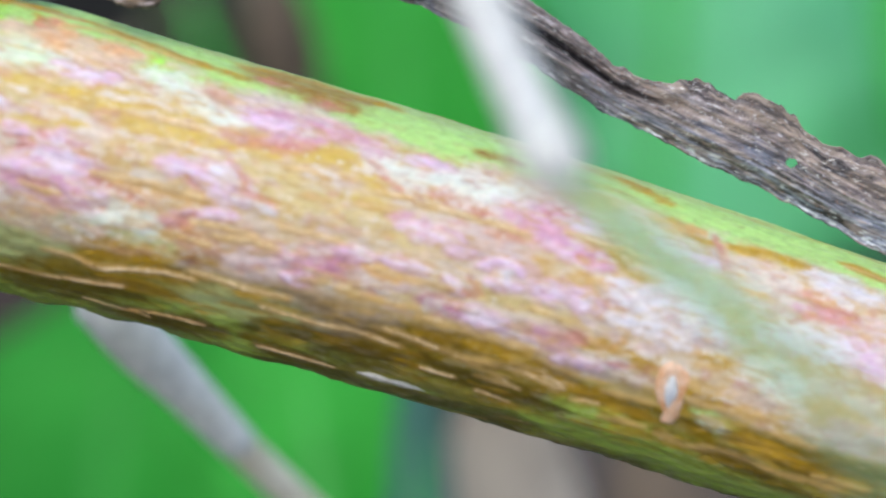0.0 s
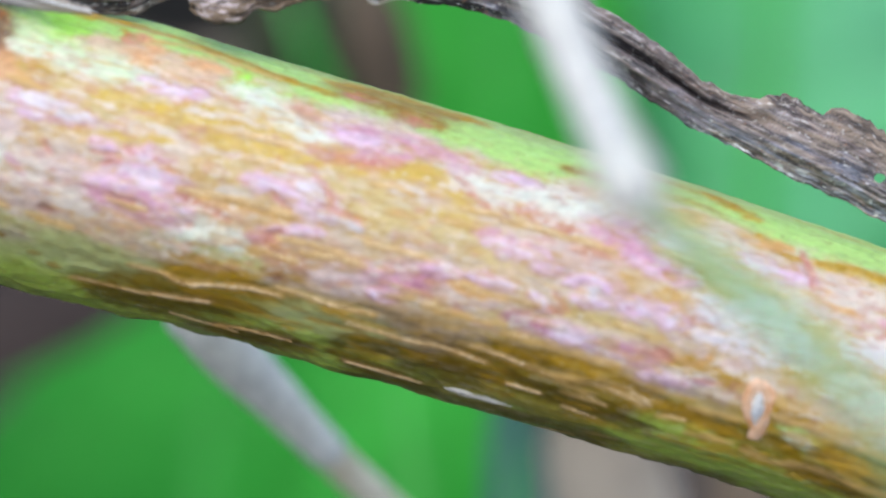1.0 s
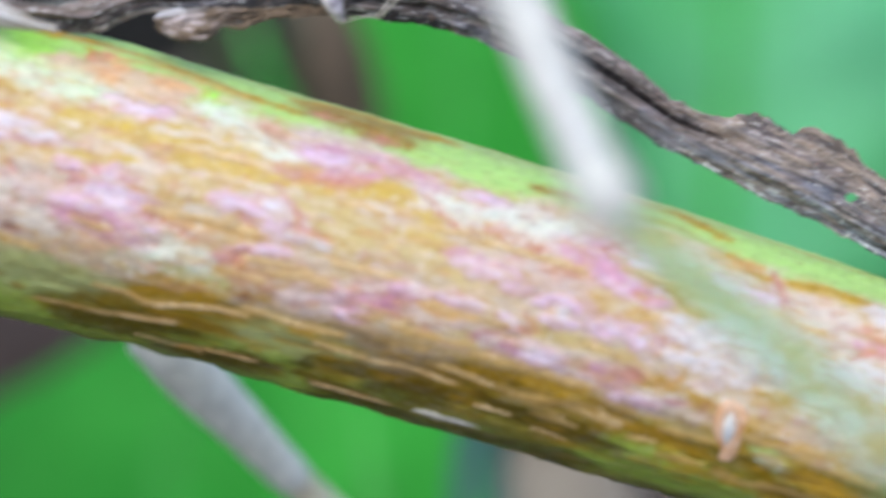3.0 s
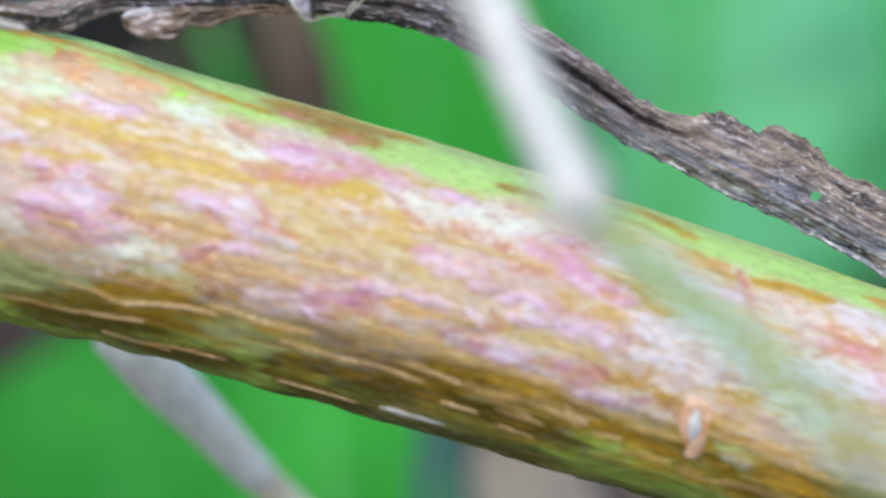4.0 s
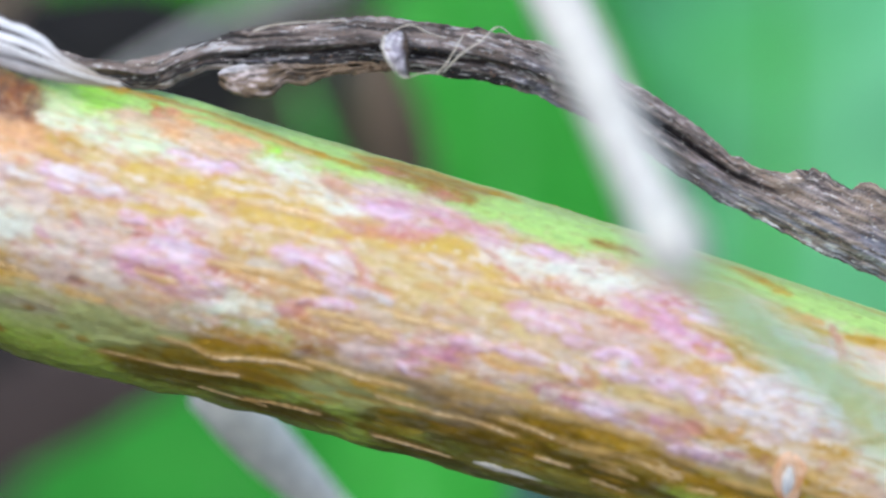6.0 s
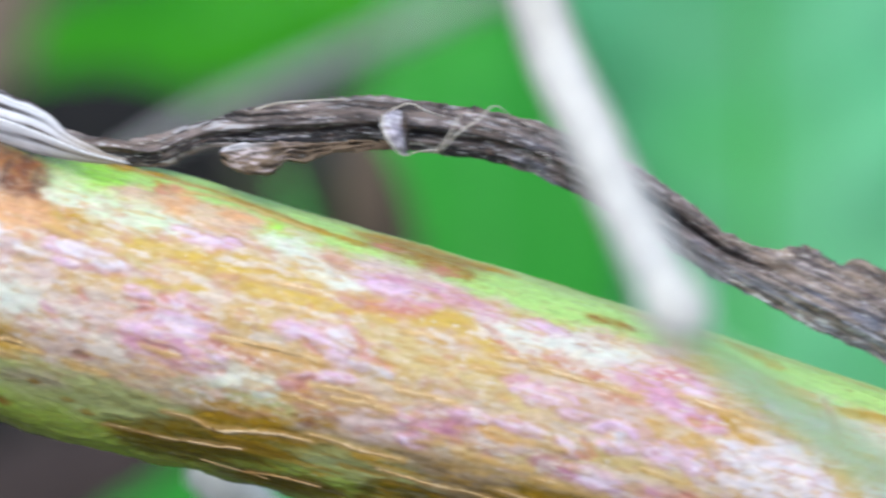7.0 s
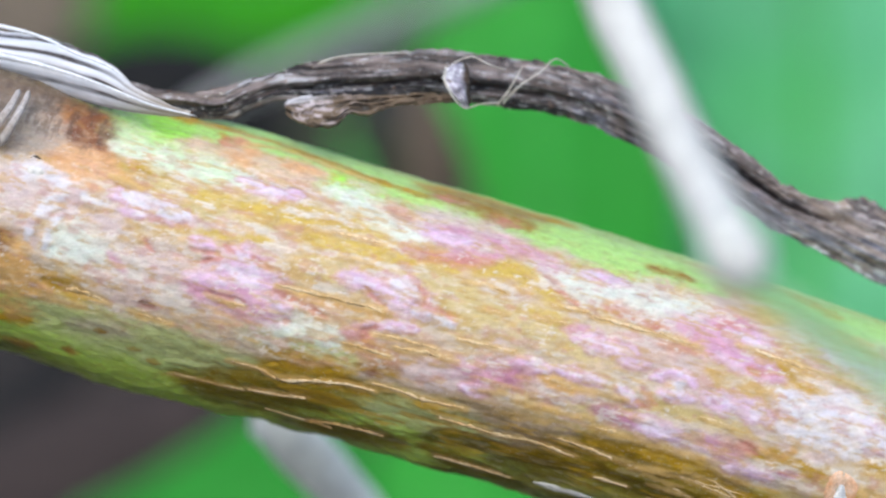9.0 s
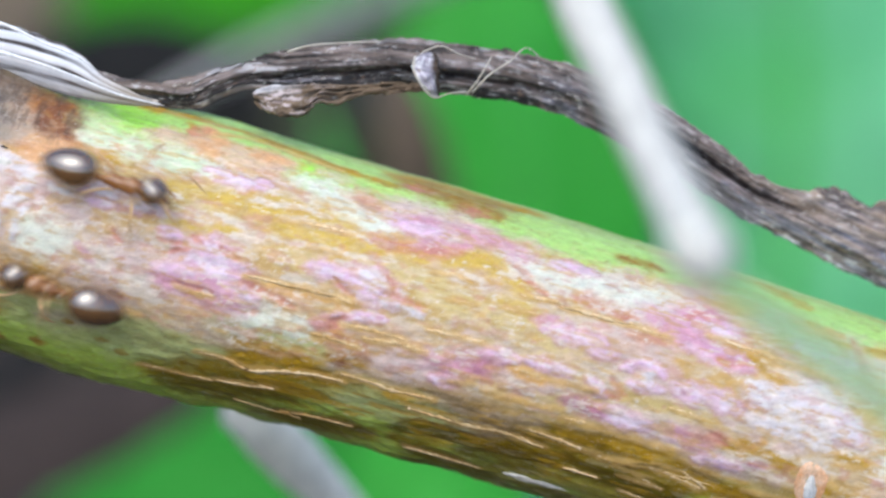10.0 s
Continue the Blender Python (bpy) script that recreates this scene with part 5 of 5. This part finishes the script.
# ---- pale stalks, leaves ----
def build_stalks():
    near = thing("dry_stalk", (2.80, -20.00, 19.23), "pale straw-white thin stalk bending in front of the stem", "stalk")
    path = curve([(2.80, -20.00, 19.23, 0.90), (3.78, -21.00, 12.40, 0.88), (4.99, -22.50, 7.31, 0.86), (6.13, -25.00, 4.58, 0.82), (7.04, -28.00, 2.25, 0.77), (7.83, -31.00, 0.41, 0.80), (8.10, -33.00, -0.42, 0.84), (8.23, -34.00, -0.81, 0.45)], 60)
    part("stalk", mesh_of("stalk", tube(path[:, :3], path[:, 3], 14, 0.06)), straw, near)
    part("bud", mesh_of("bud", ball((7.98, -32.50, -0.08), (1.25, 0.95, 0.95), Euler((0, radians(64), 0)), 14, -0.1)), bud_white, near, "whitish swollen tip")
    path = curve([(8.44, -34.0, -0.91, 0.34), (10.06, -38.0, -2.25, 0.44), (11.5, -42.0, -3.37, 0.48), (12.67, -48.0, -4.44, 0.44), (13.26, -57.0, -5.14, 0.38), (13.51, -70.0, -5.62, 0.34), (13.61, -84.0, -5.89, 0.3), (14.4, -96.0, -6.69, 0.26)], 90)
    part("shoot", mesh_of("shoot", tube(path[:, :3], path[:, 3], 12, 0.05)), blade_green, near, "fresh green shoot of the stalk")
    rear = thing("dry_stalk", (22.0, 94.0, -112.0), "pale grey-brown dry stalk behind the stem", "stalk")
    path = curve([(-6.96, 14.0, -5.6, 0.68), (-5.99, 14.8, -6.49, 0.87), (-5.0, 15.9, -7.58, 0.98), (-3.82, 17.4, -8.91, 0.87), (-2.53, 18.9, -10.39, 0.76), (-1.25, 20.4, -11.85, 0.69), (0.05, 21.9, -13.24, 0.67), (2.54, 24.5, -15.9, 0.68), (5.57, 28.2, -19.25, 0.69), (14.0, 50.0, -60.0, 0.85), (22.0, 94.0, -112.0, 1.05)], 160)
    part("stalk", mesh_of("stalk", tube(path[:, :3], path[:, 3], 18, 0.10, 3)), straw_grey, rear)
    part("husk", mesh_of("husk", tube(path[0:14, :3], path[0:14, 3] * np.linspace(1.12, 1.02, 14), 18, 0.08, 8)), husk_white, rear, "whitish husk round the stalk")
    back = thing("dry_stalk", (-15.32, 58.00, 3.87), "thin grey dry stalk crossing behind the withered strip", "stalk")
    path = curve([(-15.32, 58.00, 3.87, 0.30), (-13.65, 60.00, 4.93, 0.36), (-9.97, 64.00, 7.23, 0.48), (-6.42, 68.00, 9.17, 0.62), (-3.28, 72.00, 10.73, 0.64), (-0.31, 76.00, 12.22, 0.66), (4.75, 82.00, 14.69, 0.68), (10.71, 90.00, 17.63, 0.68), (18.6, 98.0, 21.9, 0.68)], 80)
    part("stalk", mesh_of("stalk", tube(path[:, :3], path[:, 3], 14, 0.08, 5)), stalk_grey, back)
    part("husk", mesh_of("husk", tube(path[30:44, :3], path[30:44, 3] * 1.08, 14, 0.08, 6)), stalk_grey, back)


def leaf(base, middle, tip, width, face, material, label, sag=0.15, stem_to=None):
    """A broad leaf blade on a bent midrib with side veins, and its petiole down to the soil."""
    ob = thing("leaf", base, label, "leaf", "leaves behind the stem")
    mid = curve([base, middle, tip], 50)
    along = np.gradient(mid, axis=0)
    along /= np.linalg.norm(along, axis=1, keepdims=True)
    side = np.cross(along, np.array(face, float))
    side /= np.linalg.norm(side, axis=1, keepdims=True)
    up = np.cross(side, along)
    u, v = np.linspace(0, 1, 50)[:, None], np.linspace(-1, 1, 33)[None, :]
    half = width / 2 * (np.sin(math.pi * u ** 0.72) ** 0.75 + 0.02)
    ripple = 0.012 * width * np.sin(u * 40 - np.abs(v) * 9) * np.abs(v) * (1 - np.abs(v) * 0.5) + sag * half * v ** 2
    points = mid[:, None] + side[:, None] * (half * v)[..., None] - up[:, None] * (ripple + 0 * v)[..., None]
    part("blade", mesh_of("blade", shell(points, 0.35)), material, ob)
    rib = material if material in (shade_gap_leaf, umber_leaf, brown_leaf, dead_leaf, litter) else vein
    part("midrib", mesh_of("midrib", tube(mid + up * 0.05, np.linspace(0.7, 0.2, 50), 8)), rib, ob)
    foot = np.array(base, float)
    drop = (140 - foot[1] * 0.375 + foot[2] * 0.927)  # height of the base over the soil
    foot2 = foot + DOWN * drop
    path = curve([base, foot + DOWN * drop * 0.5 - along[0] * 6, foot2], 24)
    part("petiole", mesh_of("petiole", tube(path, np.linspace(1.0, 1.4, 24), 8)), rib, ob)
    return ob


def build_leaves():
    # dark sheet added where there is only a deeply shaded gap
    leaf((-7.4, 92.00, 4.6), (-13.6, 88.00, 7.9), (-20.2, 86.00, 9.2), 7.4, (0, -0.9, 0.3), shade_gap_leaf, 'near-black leaf standing in for the deep shade behind the strip', 0.20)
    leaf((0.75, 64.0, -0.87), (-0.35, 62.0, 4.06), (-1.07, 62.0, 8.21), 2.9, (0.1, -0.9, 0.3), brown_leaf, 'dull brown withered leaf behind the strip', 0.30)
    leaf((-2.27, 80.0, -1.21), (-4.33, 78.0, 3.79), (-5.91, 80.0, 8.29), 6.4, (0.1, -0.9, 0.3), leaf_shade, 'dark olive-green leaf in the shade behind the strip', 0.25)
    leaf((18.49, 98.00, -9.88), (19.55, 96.00, 3.90), (16.07, 88.00, 35.87), 39.9, (-0.1, -0.8, 0.6), leaf_mint, 'broad fresh green leaf with a soft sheen', 0.34)
    leaf((-11.27, 92.00, -36.95), (-9.51, 88.00, -19.62), (-8.04, 92.00, -6.13), 27.3, (0.1, -0.8, 0.5), leaf_deep, 'deep green leaf below the stem', 0.12)
    leaf((5.52, 58.00, -32.17), (1.67, 56.00, -16.69), (-0.36, 58.00, -4.06), 11.2, (-0.1, -0.8, 0.5), leaf_deep, 'deep green narrow leaf below the stem', 0.15)
    leaf((17.10, 126.00, 30.52), (-7.32, 122.00, 16.71), (-24.64, 118.00, 13.58), 18.6, (0, -0.6, 0.8), leaf_dark, 'deep green leaf hanging above the stem', 0.10)
    leaf((10.16, 55.00, -31.92), (9.92, 52.00, -18.72), (9.36, 50.00, -8.37), 7.8, (0.2, -0.9, 0.3), dead_leaf, 'tan withered leaf standing behind the stem', 0.30)
    leaf((5.86, 50.00, -33.57), (5.83, 48.00, -18.81), (5.57, 47.00, -7.27), 3.2, (0.1, -0.9, 0.5), leaf_teal, 'blue-green leaf in the shade', 0.20)
    leaf((20.54, 62.00, -33.03), (18.07, 60.00, -21.53), (15.65, 62.00, -14.06), 8.6, (0.1, -0.9, 0.4), brown_leaf, 'dull brown withered leaf under the stem', 0.30)
    leaf((-28.66, 104.00, 5.55), (-22.50, 100.00, 12.73), (-17.96, 100.00, 19.08), 7.1, (0.1, -0.9, 0.4), litter, 'dull grey-brown dead leaf hanging in the shade', 0.30)
    leaf((6.05, 92.00, -9.36), (5.13, 90.00, 5.27), (3.96, 90.00, 20.42), 13.8, (0, -0.9, 0.4), leaf_mid, 'fresh green leaf behind the withered strip', 0.20)
    # added leaf that darkens the dim margin of the deep green one behind
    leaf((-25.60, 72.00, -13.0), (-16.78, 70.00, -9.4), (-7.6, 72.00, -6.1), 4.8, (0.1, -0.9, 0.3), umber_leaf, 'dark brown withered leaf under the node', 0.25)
    # second near-black sheet, in place of the shade below the node
    leaf((-28.79, 80.00, -12.93), (-22.75, 78.00, -8.95), (-17.35, 80.00, -5.12), 5.0, (0.1, -0.9, 0.3), shade_gap_leaf, 'near-black leaf standing in for the shade under the node', 0.25)
    leaf((40.17, 84.00, -7.65), (33.66, 84.00, 2.17), (29.64, 86.00, 10.33), 9.4, (-0.1, -0.9, 0.4), leaf_mid, 'saturated green leaf beside the broad pale one', 0.2)


def build_litter():
    """Dry leaves lying on the soil."""
    rng = random.Random(8)
    for x, y, size, turn in ((-0.075, 0.27, 0.05, 20), (-0.03, 0.33, 0.06, 130), (-0.10, 0.42, 0.07, 70), (-0.02, 0.21, 0.045, 200), (0.03, 0.30, 0.05, 300), (-0.06, 0.16, 0.04, 250)):
        u, v = np.linspace(0, 1, 30)[:, None], np.linspace(-1, 1, 15)[None, :]
        half = 0.32 * np.sin(math.pi * u ** 0.8) ** 0.8
        p = np.stack([u - 0.5 + 0 * v, half * v, 0.10 * np.abs(v) ** 1.5 * half * 3 + 0.08 * np.sin(u * 5) + 0.05 * (fbm(u * 5, v * 3, int(turn)) - 0.5) + 0 * v], -1) * size * 1000
        me = mesh_of("litter_leaf", shell(p, 0.4))
        me.materials.append(litter)
        ob = new("fallen_leaf", me)
        ob.matrix_basis = pose(x, y, 0.009, rng.uniform(-8, 8), rng.uniform(-8, 8), turn)
        tagged(ob, "curled brown fallen leaf on the soil", "fallen leaf", "leaf litter")


# ---- ants ----
amber = plain("amber_shell", (0.075, 0.03, 0.005), (0.16, 0.07, 0.014), 0.16, 1500, 0.000001, gloss=1.0)
shine = amber.node_tree.nodes["Principled BSDF"].inputs
shine["IOR"].default_value, shine["Coat Weight"].default_value, shine["Coat IOR"].default_value, shine["Coat Roughness"].default_value = 1.5, 1.0, 2.1, 0.04
amber_pale = plain("amber_pale", (0.24, 0.09, 0.02), (0.38, 0.17, 0.05), 0.18, 1500, 0.000002, gloss=1.0)
leg_tan = plain("leg_tan", (0.50, 0.30, 0.13), (0.60, 0.40, 0.20), 0.4, 1500, 0.000004)
LEGS = []


def own(name, me, material, parent):
    me["placed"] = 1
    return part(name, me, material, parent)


def build_ant():
    """A small amber ant, head towards +x, feet at z = 0; 4.3 mm long."""
    ant = new("ant")
    tagged(ant, "small glossy amber-brown ant walking on the bark", "ant", "ants on the stem")
    own("gaster", mesh_of("gaster", ball((-1.32, 0, 0.82), (0.86, 0.58, 0.58), Euler((0, radians(-6), 0)), 18, -0.18)), amber, ant)
    own("petiole", mesh_of("petiole", ball((-0.30, 0, 0.66), (0.16, 0.12, 0.2), None, 8), tube([(-0.55, 0, 0.7), (-0.1, 0, 0.66)], 0.07, 8)), amber_pale, ant)
    own("thorax", mesh_of("thorax", ball((0.12, 0, 0.74), (0.36, 0.22, 0.24), Euler((0, radians(8), 0)), 10), ball((0.52, 0, 0.82), (0.34, 0.27, 0.28), None, 10)), amber_pale, ant)
    head = own("head", mesh_of("head", ball((1.22, 0, 0.84), (0.46, 0.42, 0.37), Euler((0, radians(20), 0)), 14, 0.12), tube([(0.75, 0, 0.84), (1.0, 0, 0.84)], 0.1, 8)), amber, ant)
    for side in (-1, 1):
        own("eye", mesh_of("eye", ball((1.30, side * 0.36, 0.93), (0.09, 0.05, 0.08), None, 8)), soil, head)
        own("mandible", mesh_of("mandible", tube(curve([(1.58, side * 0.18, 0.70), (1.76, side * 0.13, 0.64), (1.82, 0.02 * side, 0.62)], 8), np.linspace(0.07, 0.02, 8), 6)), amber_pale, head)
        path = curve([(1.50, side * 0.14, 0.86), (1.80, side * 0.62, 1.12), (2.15, side * 0.72, 0.8), (2.5, side * 0.6, 0.45)], 18)
        own("antenna", mesh_of("antenna", tube(path, np.linspace(0.032, 0.040, 18), 6)), leg_tan, ant)
        for x, reach in ((0.68, 0.9), (0.40, -0.2), (0.12, -1.1)):
            path = curve([(0, 0, 0), (0.35 * reach, side * 0.55, 0.42), (0.75 * reach, side * 1.05, -0.05), (1.1 * reach, side * 1.35, -0.56)], 16)
            leg = own("leg", mesh_of("leg", tube(path, np.linspace(0.055, 0.022, 16), 6)), leg_tan, ant)
            leg.location = Vector((x, side * 0.16, 0.60)) * MM
            LEGS.append((leg, side))
    ant.scale = (1.14, 1.14, 1.14)
    return ant


def ant_pose(s, a, turn):
    """On the bark, head turned by that many degrees from the stem's lower end towards its upper side."""
    point, out = on_stem(float(s), float(a), 0.03)
    z = Vector(out)
    x0 = Vector(AXIS)
    y0 = z.cross(x0)
    x = x0 * math.cos(radians(turn)) + y0 * math.sin(radians(turn))
    m = Matrix((x, z.cross(x), z)).transposed().to_4x4()
    m.translation = Vector(point) * MM
    return TILT @ m


ANT_A = ((0.00, 27.00, -2.50, 175), (4.30, 27.00, -2.50, 175), (4.50, 18.23, -0.92, 175), (4.60, 13.86, -0.84, 176), (4.70, 9.58, -0.68, 166), (4.80, 4.99, 0.08, 169), (4.90, 0.87, 0.46, 172), (5.00, -3.49, 0.29, 172), (5.10, -7.97, 0.15, 172), (5.20, -11.97, -0.08, 173), (5.40, -27.00, 1.50, 173), (10.00, -27.00, 1.50, 173))
ANT_B = ((0.00, 26.00, -1.00, 174), (8.95, 26.00, -1.00, 174), (9.10, 12.09, 0.90, 174), (9.20, 7.71, 0.97, 175), (9.30, 2.94, 0.72, 184), (9.40, -2.34, -0.00, 188), (9.50, -6.04, -0.84, 188), (9.60, -9.98, -1.23, 184), (9.70, -9.70, -1.19, 181), (9.80, -9.84, -1.20, 178), (9.90, -10.76, -1.10, 169), (10.00, -11.86, -1.94, 175))
ANT_C = ((0.00, -25.00, 0.50, 15), (9.40, -25.00, 0.50, 15), (9.60, -14.43, -0.51, 15), (9.70, -14.19, -0.35, 20), (9.80, -13.54, 0.74, 20), (9.90, -12.40, 1.58, 17), (10.00, -10.90, 1.45, 359))
ANTS = (ANT_A, ANT_B, ANT_C)

build_stem()
build_strip()
build_sheath()
build_stalks()
build_litter()
build_leaves()


def motions():
    for rows in ANTS:
        LEGS.clear()
        ant = build_ant()
        walk(ant, [(t, ant_pose(s, a, turn)) for t, s, a, turn in rows])
        runs = [t for t, *_ in rows]
        for k, (leg, side) in enumerate(LEGS):
            home = leg.location.copy()
            swing = []
            t0, t1 = runs[1], runs[-2]
            times = [0.0] + [t0 + 0.05 * j for j in range(int((t1 - t0) / 0.05) + 1)] + [10.0]
            for j, t in enumerate(sorted(set(round(t, 3) for t in times))):
                turn = 0 if t in (0.0, 10.0) and j == 0 else 24 * (-1) ** (j + k + (k // 3)) * side
                swing.append((t, Matrix.Translation(home) @ pose(0, 0, 0, 0, 0, turn)))
            walk(leg, swing)


motions()
